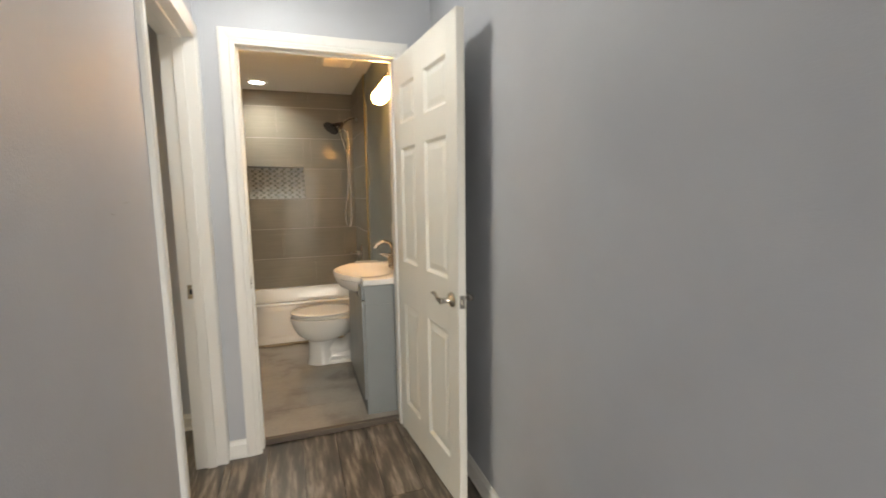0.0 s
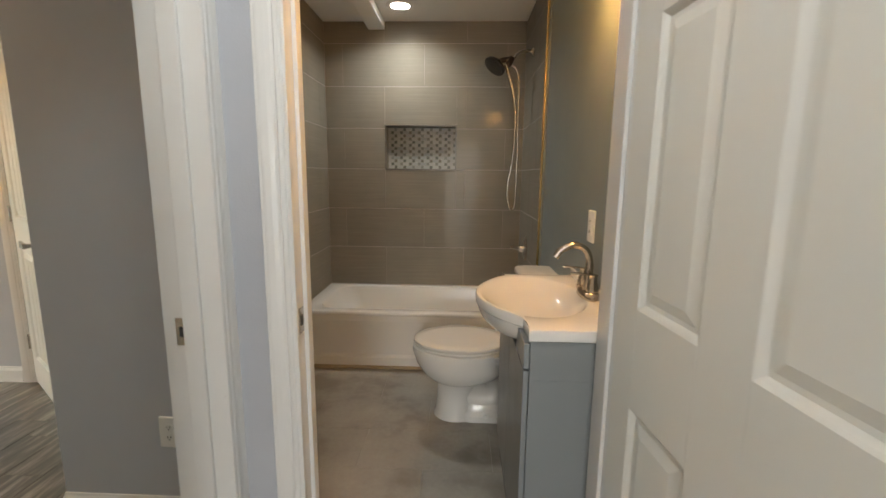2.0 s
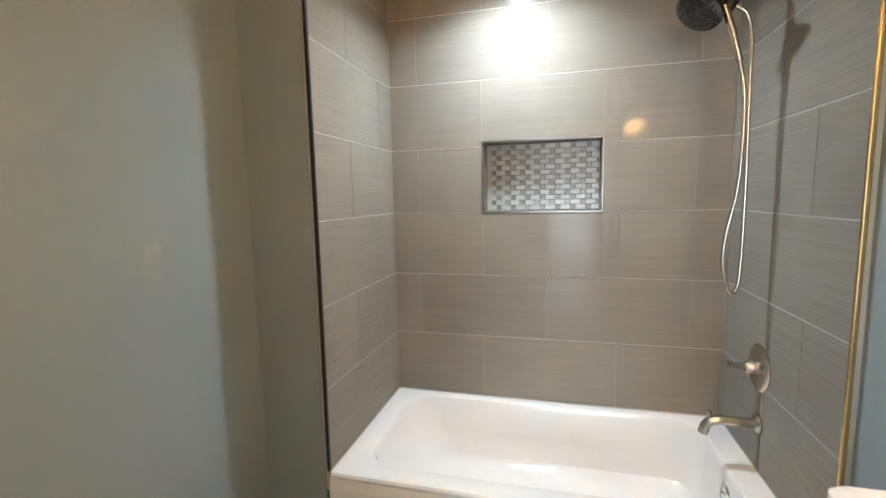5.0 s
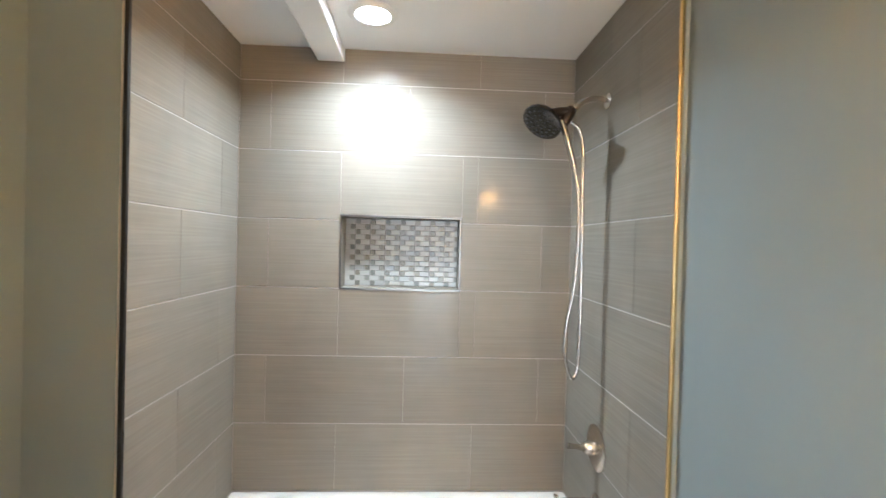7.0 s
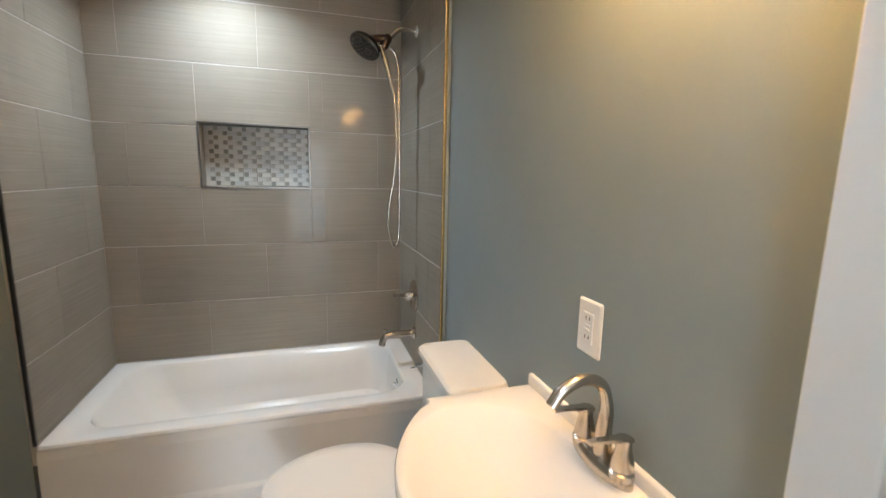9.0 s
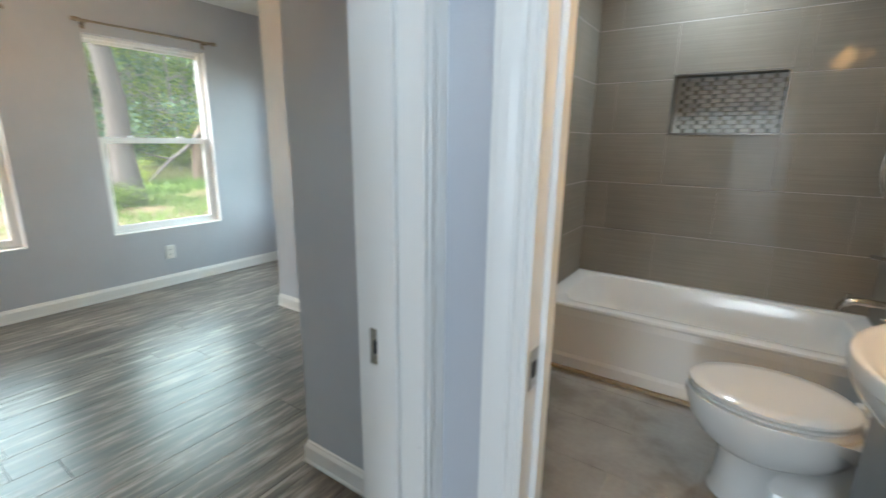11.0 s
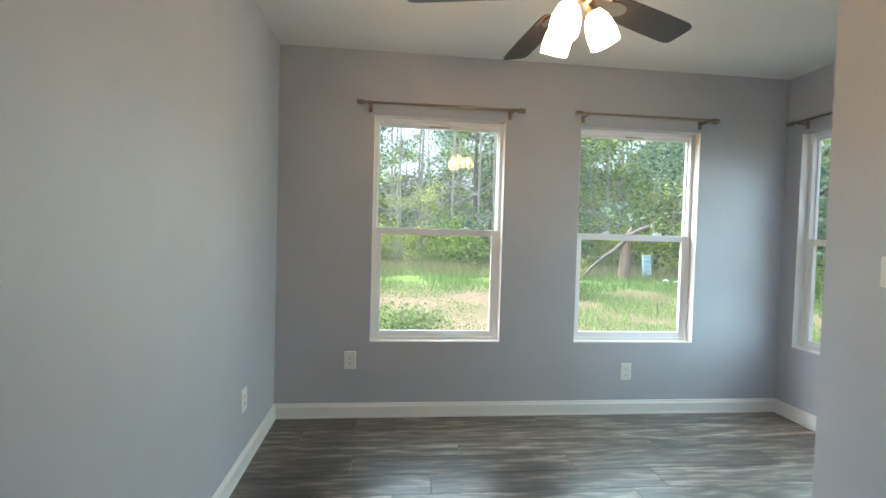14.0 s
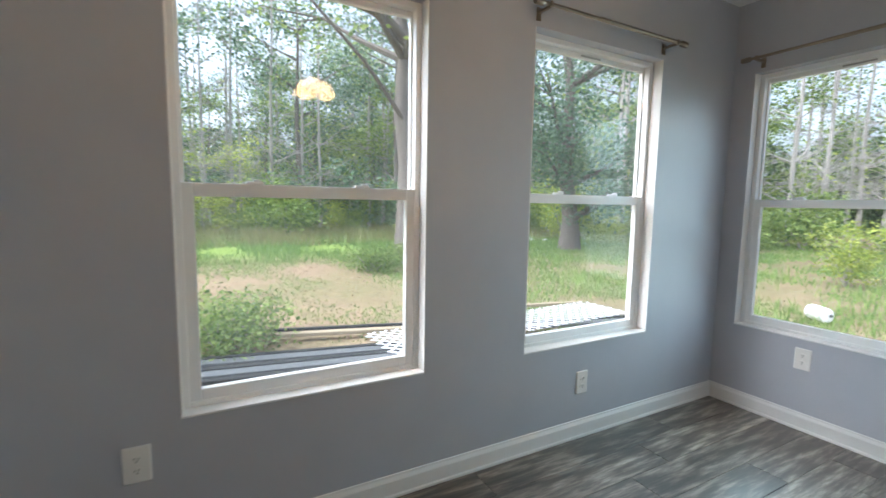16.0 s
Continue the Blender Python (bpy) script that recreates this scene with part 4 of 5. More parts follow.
def niche():
    x0, x1, z0, z1 = NICHE
    t = thing("shower_niche", "recessed shower niche lined with small mosaic tiles", "niche")
    deep = BATH_Y1 + 0.1
    bm = bmesh.new()
    box(bm, x0, deep, z0, x1, deep + 0.01, z1)
    part("mortar_bed", bm, material("white_mosaic_grout", (0.34, 0.33, 0.30), 0.8), t)
    for name, c in (("floor_slab", (x0, BATH_Y1 + 0.002, z0 - 0.004, x1, deep, z0 + 0.004)), ("top_slab", (x0, BATH_Y1 + 0.002, z1 - 0.004, x1, deep, z1 + 0.004)), ("side_slab", (x0 - 0.004, BATH_Y1 + 0.002, z0, x0 + 0.004, deep, z1)), ("side_slab", (x1 - 0.004, BATH_Y1 + 0.002, z0, x1 + 0.004, deep, z1))):
        part(name, boxed(*c, bevel=0.001), TILE, t)
    e = 0.007
    for c in ((x0 - e, z0 - e, x1 + e, z0 + 0.003), (x0 - e, z1 - 0.003, x1 + e, z1 + e), (x0 - e, z0 + 0.003, x0 + 0.003, z1 - 0.003), (x1 - 0.003, z0 + 0.003, x1 + e, z1 - 0.003)):
        part("metal_edge", boxed(c[0], BATH_Y1 - 0.003, c[1], c[2], BATH_Y1 + 0.006, c[3], bevel=0.0015), EDGE, t, "dark brushed metal edge strip")
    small = {}
    rows, pitch = 13, (z1 - z0 - 0.012) / 13
    for r in range(rows):
        x, k = x0 + 0.006 - (0.026 if r % 2 else 0.0), 0
        while x < x1 - 0.006:
            w = 0.048 if k % 2 == 0 else 0.0245
            k += 1
            a, b = max(x, x0 + 0.005), min(x + w - 0.002, x1 - 0.005)
            x += w
            if b - a < 0.006:
                continue
            dark = k % 2 == 0
            size = (round(b - a, 3), dark)
            if size not in small:
                bm = boxed(-size[0] / 2, -0.004, -pitch / 2 + 0.001, size[0] / 2, 0.003, pitch / 2 - 0.001, bevel=0.0012, segments=1)
                data = bpy.data.meshes.new("mosaic_tile")
                bm.to_mesh(data)
                bm.free()
                data.materials.append(MOSAIC_DARK if dark else MOSAIC)
                small[size] = data
            ob = new("mosaic_tile", small[size])
            ob.parent = t
            ob.location = ((a + b) / 2, deep - 0.001, z0 + 0.006 + (r + 0.5) * pitch)


bathtub()
toilet()
vanity()
basin()
faucet()
shower()
shower_valve()
downlight()
vanity_light()
exhaust_fan()
niche()
wall_plate("switch", facing(-0.018, 3.308, 1.092, (1, 0, 0)), "white three-gang toggle switch plate on teal wall", 3, 0.137)
wall_plate("decora", facing(BATH_E, 3.62, 1.10, (-1, 0, 0)), "white grounded outlet plate above the basin")
structure("tile_edge_trim", boxed(1.024, 4.630, 0.381, 1.037, 4.641, TOP - 0.001, bevel=0.003), material("brass_edge_trim", (0.62, 0.44, 0.20), 0.25, 1.0), "bronze-gold metal edge trim beside the shower tiles", "trim")
structure("plaster_return", boxed(1.037, 4.634, LOW, BATH_E, 4.639, TOP - 0.001), BATH, "teal painted plaster return beside the shower tiles", "wall")
structure("tile_edge_trim", boxed(-0.5345, 4.738, 0.381, -0.5225, 4.752, TOP - 0.001, bevel=0.002), BLACKEDGE, "dark metal edge trim beside the shower tiles", "trim")
tape = thing("masking_tape", "strip of blue masking tape on the tub's foot", "tape")
part("strip", boxed(-0.545, 4.665, 0.012, -0.515, 4.668, 0.055), BLUETAPE, tape)

# ---------------------------------------------------------------- doors


def lever_set(door, s, z, thick, kind, flip):
    """Roses and levers on both faces of a door; the lever points to the hinge."""
    for side in (-1, 1):
        y = 0 if side < 0 else thick
        m = Matrix.Translation((s, y, z)) @ Matrix.Rotation(radians(90 * side * -1), 4, "X")
        bm = bmesh.new()
        if kind == "wave":
            lathe(bm, [(0.001, 0), (0.032, 0), (0.033, 0.004), (0.028, 0.010), (0.016, 0.013), (0.012, 0.018), (0.0115, 0.045), (0.014, 0.048), (0.014, 0.06), (0.001, 0.062)], m=m)
        else:
            loft(bm, [[m @ p for p in rounded(-0.032, -0.032, 0.032, 0.032, 0.012, h)] for h in (0.0, 0.006)] + [[m @ p for p in rounded(-0.024, -0.024, 0.024, 0.024, 0.012, 0.012)]])
            lathe(bm, [(0.001, 0.01), (0.012, 0.01), (0.0115, 0.05), (0.015, 0.052), (0.015, 0.066), (0.001, 0.067)], m=m)
        rose = part("rose", bm, NICKEL, door, "brushed nickel rose", smooth=True)
        yy = y + side * 0.054
        bm = bmesh.new()
        if kind == "wave":
            path = curve([(s, yy, z), (s - 0.03, yy + side * 0.002, z + 0.004), (s - 0.06, yy, z + 0.016), (s - 0.09, yy - side * 0.004, z + 0.019), (s - 0.115, yy - side * 0.006, z + 0.012)], 5)
            loft(bm, [[Vector((p.x, p.y + side * d, p.z + h)) for d, h in ((-0.005, -0.008 * w), (0.004, -0.009 * w), (0.005, 0.008 * w), (-0.004, 0.009 * w))] for p, w in zip(path, [1.1 - 0.5 * i / len(path) for i in range(len(path))])])
        else:
            loft(bm, [[Vector((s - u, yy + side * d, z + h)) for d, h in ((-0.006, -w), (0.006, -w), (0.006, w), (-0.006, w))] for u, w in ((-0.014, 0.011), (0.02, 0.011), (0.07, 0.015), (0.105, 0.018))])
        part("lever", bm, NICKEL, rose, smooth=kind == "wave")


def panelled(bm, w, z0, z1, thick, columns, rows, beads=0):
    """A slab with panels sunk into both faces; columns and rows are the panels' spans."""
    us = [0.0] + [u for c in columns for u in c] + [w]
    for i in range(0, len(us), 2):
        box(bm, us[i], 0, z0, us[i + 1], thick, z1, 0.001, 1)
    for a, b in columns:
        ws = [z0] + [v for r in rows for v in r] + [z1]
        for i in range(0, len(ws), 2):
            box(bm, a, 0, ws[i], b, thick, ws[i + 1])
        for c, d in rows:
            for face, n in ((0.0, 1), (thick, -1)):
                def ring(i, dep):
                    return [Vector((a + i, face + n * dep, c + i)), Vector((b - i, face + n * dep, c + i)), Vector((b - i, face + n * dep, d - i)), Vector((a + i, face + n * dep, d - i))]
                loft(bm, [ring(0, 0.0), ring(0.006, 0.004), ring(0.014, 0.011), ring(0.024, 0.011), ring(0.048, 0.0035)], close_first=False)
                for k in range(beads):
                    x = a + 0.048 + (b - a - 0.096) * (k + 1) / (beads + 1)
                    box(bm, x - 0.004, face + n * 0.0035 - 0.0018, c + 0.05, x + 0.004, face + n * 0.0035 + 0.0018, d - 0.05, 0.0015, 1)


def door(name, label, m, w, kind, columns, rows, beads=0, lever_z=0.945, hinge_y=0.0, dark_hinges=False):
    """A door leaf: hinge at the origin, leaf along +x, thickness along +y, foot at z = 0."""
    t = thing(name, label, "door", m=m)
    thick, high = 0.035, 2.115
    bm = bmesh.new()
    panelled(bm, w, 0.012, high, thick, columns, rows, beads)
    slab = part("leaf", bm, DOOR, t)
    lever_set(slab, w - 0.06, lever_z, thick, kind, 1)
    bm = boxed(w - 0.0008, 0.006, lever_z - 0.028, w + 0.0012, 0.029, lever_z + 0.028)
    plate = part("latch_plate", bm, NICKEL, t, "brushed nickel latch plate")
    part("latch_bolt", boxed(w + 0.001, 0.011, lever_z - 0.01, w + 0.009, 0.024, lever_z + 0.01, bevel=0.003), NICKEL, plate)
    metal, finish = (PLUM, "dark plum-brown hinge") if dark_hinges else (NICKEL, "brushed nickel hinge")
    for z in (0.27, 1.064, 1.82):
        h = part("hinge", lathe(bmesh.new(), [(0.001, 0), (0.0065, 0), (0.0065, 0.09), (0.004, 0.094), (0.001, 0.095)], 12, at=(-0.006, hinge_y, z - 0.045)), metal, t, finish, smooth=True)
        m_leaf = Matrix.Translation((0.0005, 0.0185, z)) @ Matrix.Rotation(radians(-90), 4, "Y")
        bm = loft(bmesh.new(), [rounded(-0.046, -0.016, 0.046, 0.016, 0.009, 0.0), rounded(-0.046, -0.016, 0.046, 0.016, 0.009, 0.002)])
        part("hinge_leaf", bm, metal, h, m=m_leaf)
        for u, v in ((0.034, -0.006), (0.012, 0.007), (-0.012, -0.006), (-0.034, 0.007)):
            part("screw", lathe(bmesh.new(), [(0.001, 0.0018), (0.0042, 0.0018), (0.0036, 0.003), (0.0015, 0.0026), (0.001, 0.0026)], 12, at=(u, v, 0)), NICKEL, h, m=m_leaf)
    return t


def turned(x, y, z, ux, uy):
    return pose(x, y, z, 0, 0, math.degrees(math.atan2(uy, ux)))


SIX_ROWS = [(0.19, 0.79), (1.025, 1.645), (1.77, 1.97)]
door("bathroom_door", "white six-panel door standing open into the hall", turned(0.937, 2.985, LOW, 0.0906, -0.9959) @ Matrix.Identity(4), 0.795, "wave", [(0.095, 0.31), (0.44, 0.69)], SIX_ROWS, hinge_y=0.04)
door("bedroom_door", "white six-panel door standing open against the bedroom wall", turned(BED_E - 0.006, 2.146, LOW, -0.966, -0.259), 0.775, "paddle", [(0.11, 0.315), (0.45, 0.655)], SIX_ROWS, hinge_y=-0.005, dark_hinges=True)
door("closet_door", "white two-panel planked closet door standing ajar", turned(CLO_D[0] + 0.006, CLOSET_Y - 0.012, LOW, 0.81, -0.588), 0.70, "paddle", [(0.105, 0.595)], [(0.19, 0.87), (1.05, 1.95)], beads=3, hinge_y=-0.005)


def strike(x, y, z, axis, way):
    t = thing("strike_plate", "brushed nickel strike plate on the white door jamb", "strike plate")
    if axis == "x":
        part("plate", boxed(x, y - 0.016, z - 0.034, x + way * 0.002, y + 0.016, z + 0.034, bevel=0.0007, segments=1), NICKEL, t)
        part("latch_hole", boxed(x + way * 0.0015, y - 0.008, z - 0.013, x + way * 0.0028, y + 0.008, z + 0.013), DARK, t)
    else:
        part("plate", boxed(x - 0.016, y, z - 0.034, x + 0.016, y + way * 0.002, z + 0.034, bevel=0.0007, segments=1), NICKEL, t)
        part("latch_hole", boxed(x - 0.008, y + way * 0.0015, z - 0.013, x + 0.008, y + way * 0.0028, z + 0.013), DARK, t)


strike(BATH_D[0], 2.992, 0.918, "x", 1)
strike(-0.122, BED_D[1], 0.905, "y", -1)

# ---------------------------------------------------------------- bedroom


def window(name, axis, wall_in, out, a0, a1):
    """A white single-hung window set back in its opening; out: the way to the yard."""
    t = thing(name, "white vinyl single-hung window with two clear panes", "window")
    t["kind"] = "structure"

    def bar(bm, u0, u1, d0, d1, z0, z1, bevel=0.003):
        p, q = sorted((wall_in + out * d0, wall_in + out * d1))
        if axis == "x":
            box(bm, p, u0, z0, q, u1, z1, bevel, 2)
        else:
            box(bm, u0, p, z0, u1, q, z1, bevel, 2)

    def ring(u0, u1, z0, z1, w, d0, d1, wb=None, wt=None):
        bm = bmesh.new()
        wb, wt = wb or w, wt or w
        bar(bm, u0, u0 + w, d0, d1, z0, z1)
        bar(bm, u1 - w, u1, d0, d1, z0, z1)
        bar(bm, u0 + w, u1 - w, d0, d1, z0, z0 + wb)
        bar(bm, u0 + w, u1 - w, d0, d1, z1 - wt, z1)
        return bm

    s, h, mid = SILL, HEAD, (SILL + HEAD) / 2 - 0.007
    part("window_frame", ring(a0, a1, s, h, 0.026, 0.062, 0.128), VINYL, t)
    up = part("upper_sash", ring(a0 + 0.022, a1 - 0.022, mid - 0.012, h - 0.02, 0.012, 0.097, 0.122, 0.034, 0.03), VINYL, t)
    low = part("lower_sash", ring(a0 + 0.024, a1 - 0.024, s + 0.02, mid + 0.024, 0.038, 0.066, 0.096, 0.046, 0.046), VINYL, t)
    for parent, u, z0, z1, d in ((up, 0.03, mid + 0.015, h - 0.045, 0.11), (low, 0.058, s + 0.06, mid - 0.018, 0.082)):
        bm = bmesh.new()
        bar(bm, a0 + u, a1 - u, d, d + 0.003, z0, z1, 0)
        pane = part("pane", bm, GLASS, parent)
        pane.visible_shadow = False
    for u in (0.28, 0.72):
        x = a0 + (a1 - a0) * u
        bm = bmesh.new()
        bar(bm, x - 0.03, x + 0.03, 0.07, 0.094, mid + 0.024, mid + 0.034, 0.004)
        lock = part("sash_lock", bm, VINYL, low)
        bm = bmesh.new()
        bar(bm, x - 0.004, x + 0.022, 0.066, 0.080, mid + 0.033, mid + 0.041, 0.003)
        part("lock_lever", bm, VINYL, lock)
    bm = bmesh.new()
    bar(bm, (a0 + a1) / 2 - 0.07, (a0 + a1) / 2 + 0.07, 0.094, 0.0975, h - 0.043, h - 0.034, 0.001)
    part("sash_label", bm, material("grey_label", (0.4, 0.4, 0.4), 0.5), up, "small grey label on the sash")
    bm = bmesh.new()
    bar(bm, a0, a1, -0.003, 0.062, s, s + 0.008, 0.002)
    part("window_sill", bm, TRIM, t, "thin white sill strip")
    for u0, u1 in ((a0, a0 + 0.003), (a1 - 0.003, a1)):
        bm = bmesh.new()
        bar(bm, u0, u1, -0.001, 0.062, s + 0.008, h, 0)
        part("window_return", bm, TRIM, t)
    return t


window("window_1", "x", WIN_X, -1, 2.366, 3.265)
window("window_2", "x", WIN_X, -1, 3.803, 4.705)
window("window_3", "y", BED_N, 1, -3.677, -2.775)


def curtain_rod(m, long):
    """A rod along +x from the origin, the wall on its +y side, 8 cm off."""
    t = thing("curtain_rod", "brushed bronze curtain rod without curtains above the window", "curtain rod", "curtain rods over the windows", m=m)
    part("rod", tube(bmesh.new(), [(0.03, 0, 0), (long - 0.03, 0, 0)], 0.0085), ROD, t, smooth=True)
    part("inner_rod", tube(bmesh.new(), [(long * 0.38, 0, 0), (long - 0.02, 0, 0)], 0.0102), ROD, t, smooth=True)
    for x, s in ((0.0, 1), (long, -1)):
        bm = lathe(bmesh.new(), [(0.001, 0), (0.013, 0), (0.0155, 0.004), (0.0155, 0.045), (0.012, 0.05), (0.001, 0.052)], m=Matrix.Translation((x, 0, 0)) @ Matrix.Rotation(radians(90 * s), 4, "Y"))
        part("finial", bm, ROD, t, smooth=True)
        bx = x + s * 0.085
        bm = bmesh.new()
        box(bm, bx - 0.008, -0.004, -0.016, bx + 0.008, 0.074, -0.004, 0.002)
        box(bm, bx - 0.012, 0.071, -0.045, bx + 0.012, 0.0775, 0.012, 0.002)
        box(bm, bx - 0.007, -0.014, -0.014, bx + 0.007, -0.008, 0.010, 0.002)
        part("bracket", bm, ROD, t)


ROD = material("brushed_bronze_rod", (0.30, 0.25, 0.20), 0.3, 1.0)
curtain_rod(pose(WIN_X + 0.078, 2.255, 2.078, 0, 0, 90), 1.12)
curtain_rod(pose(WIN_X + 0.078, 3.73, 2.085, 0, 0, 90), 1.05)
curtain_rod(pose(-3.72, BED_N - 0.078, 2.085, 0, 0, 0), 1.05)

wall_plate("outlet", facing(WIN_X, 2.239, 0.362, (1, 0, 0)), "white duplex outlet on the blue-grey window wall")
wall_plate("outlet", facing(WIN_X, 4.204, 0.275, (1, 0, 0)), "white duplex outlet below the second window")
wall_plate("outlet", facing(-3.30, BED_N, 0.375, (0, -1, 0)), "white duplex outlet below the side window")
wall_plate("outlet", facing(-3.148, bed_south(-3.148) + 0.001, 0.338, (0, 1, 0)), "white duplex outlet on the long bedroom wall")
wall_plate("outlet", facing(-0.516, GREY_Y, 0.336, (0, -1, 0)), "white duplex outlet on the grey wall by the door")
wall_plate("switch", facing(-2.30, CLOSET_Y, 1.126, (0, -1, 0)), "white single toggle switch beside the closet door")


def ceiling_fan():
    t = thing("ceiling_fan", "brushed nickel ceiling fan with five dark blades and lit shades", "ceiling fan", m=pose(-2.39, 3.175, 0))
    z = 2.135
    metal = material("antique_nickel", (0.30, 0.26, 0.21), 0.28, 1.0)
    blade_mat = material("dark_walnut_blade", (0.022, 0.018, 0.016), 0.5)
    part("canopy", lathe(bmesh.new(), [(0.001, TOP), (0.065, TOP), (0.065, TOP - 0.012), (0.045, TOP - 0.045), (0.02, TOP - 0.055), (0.001, TOP - 0.055)], 32), metal, t, smooth=True)
    part("downrod", tube(bmesh.new(), [(0, 0, TOP - 0.05), (0, 0, z + 0.16)], 0.012), metal, t, smooth=True)
    part("motor_housing", lathe(bmesh.new(), [(0.001, z + 0.17), (0.03, z + 0.168), (0.075, z + 0.155), (0.098, z + 0.135), (0.103, z + 0.09), (0.10, z + 0.05), (0.085, z + 0.035), (0.09, z + 0.02), (0.085, z + 0.008), (0.001, z + 0.005)], 40), metal, t, smooth=True)
    part("switch_housing", lathe(bmesh.new(), [(0.001, z + 0.006), (0.05, z + 0.004), (0.058, z - 0.01), (0.058, z - 0.045), (0.045, z - 0.06), (0.001, z - 0.064)], 32), metal, t, smooth=True)
    for k in range(5):
        m = Matrix.Rotation(radians(42 + 72 * k), 4, "Z") @ Matrix.Translation((0, 0, z)) @ Matrix.Rotation(radians(-12), 4, "X")
        bm = bmesh.new()
        rows = [(0.17, 0.048), (0.19, 0.055), (0.30, 0.061), (0.45, 0.066), (0.60, 0.067), (0.63, 0.06), (0.64, 0.045)]
        out = [Vector((r, -w, 0)) for r, w in rows] + [Vector((r, w, 0)) for r, w in reversed(rows)]
        loft(bm, [[p + Vector((0, 0, -0.003)) for p in out], [p + Vector((0, 0, 0.003)) for p in out]])
        blade = part("blade", bm, blade_mat, t, m=m)
        bm = bmesh.new()
        loft(bm, [[Vector((r, -w, h)), Vector((r, w, h)), Vector((r, w, h + 0.005)), Vector((r, -w, h + 0.005))] for r, w, h in ((0.08, 0.018, 0.004), (0.12, 0.014, -0.006), (0.16, 0.022, -0.009), (0.20, 0.036, -0.009), (0.24, 0.03, -0.009), (0.262, 0.012, -0.009))])
        part("blade_iron", bm, metal, blade, "brushed nickel blade bracket", m=m)
    glow = glowing("warm_fan_shade", (1.0, 0.555, 0.235), 11.0)
    for k, a in enumerate((82, 202, 318)):
        m = Matrix.Rotation(radians(a), 4, "Z") @ Matrix.Translation((0.055, 0, z - 0.052)) @ Matrix.Rotation(radians(-23), 4, "Y")
        arm = part("light_arm", lathe(bmesh.new(), [(0.001, 0.02), (0.018, 0.018), (0.022, -0.005), (0.024, -0.03), (0.001, -0.032)], 20), metal, t, smooth=True, m=m)
        part("shade", lathe(bmesh.new(), [(0.001, -0.026), (0.028, -0.028), (0.041, -0.05), (0.051, -0.085), (0.054, -0.118), (0.052, -0.15), (0.046, -0.148), (0.001, -0.132)], 28), glow, arm, "glowing frosted glass shade", smooth=True, m=m)


ceiling_fan()

# hall
# Out of view: placed by the bathroom door's shadow, its dome form assumed.
hall = thing("hall_ceiling_light", "round flush white ceiling light in the hall, out of view", "ceiling light", m=pose(0.30, 2.36, TOP))
part("base_ring", lathe(bmesh.new(), [(0.001, 0), (0.15, 0), (0.15, -0.02), (0.14, -0.025), (0.001, -0.025)], 36), PLASTIC, hall, smooth=True)
part("dome", lathe(bmesh.new(), [(0.14, -0.024), (0.13, -0.045), (0.09, -0.065), (0.04, -0.073), (0.001, -0.074)], 36), glowing("hall_light_dome", (0.83, 0.92, 1.0), 10.0), hall, smooth=True)

SCUFF = material("grey_scuff", (0.26, 0.26, 0.27), 0.7)
for y, z, dy, dz in ((1.741, 1.333, 0.031, -0.005), (1.829, 1.356, 0.039, 0.003)):
    mark = thing("scuff_mark", "faint grey scuff mark on the hall wall", "scuff", "scuff marks on the hall wall")
    part("stroke", tube(bmesh.new(), [(HALL_W + 0.0002, y, z), (HALL_W + 0.0004, y + dy * 0.5, z + dz * 0.4 - 0.001), (HALL_W + 0.0002, y + dy, z + dz)], [0.0003, 0.0009, 0.0003], 6), SCUFF, mark)

# ---------------------------------------------------------------- yard
YARD = -0.62


def make_ground():
    m = material("yard_ground", (0.12, 0.13, 0.05), 0.95, spec=0.2)
    v = coords(m, world_space=True)
    big = noise_of(m, v, 0.35, 4, 0.6)
    fine = noise_of(m, v, 9, 6, 0.65)
    c = ramp(m, big, [(0.38, (0.10, 0.13, 0.04)), (0.5, (0.16, 0.15, 0.075)), (0.62, (0.22, 0.17, 0.11))])
    sep = node(m, "ShaderNodeSeparateXYZ")
    join(m, v, sep.inputs[0])
    zone = node(m, "ShaderNodeMath")
    zone.operation = "MULTIPLY_ADD"
    zone.inputs[1].default_value = 5.0
    join(m, big, zone.inputs[0])
    join(m, sep.outputs[0], zone.inputs[2])
    band = node(m, "ShaderNodeMapRange")
    band.inputs["From Min"].default_value, band.inputs["From Max"].default_value = -15.5, -12.5
    join(m, zone.outputs[0], band.inputs["Value"])
    c = mix(m, band.outputs[0], (0.17, 0.24, 0.05), mix(m, 0.5, c, (0.24, 0.175, 0.115)))
    c = mix(m, 1.0, c, ramp(m, fine, [(0.3, (0.55, 0.55, 0.5)), (0.7, (1.35, 1.3, 1.25))]), "MULTIPLY")
    join(m, c, bsdf(m).inputs["Base Color"])
    bump(m, fine, 0.6, 0.03)
    return m


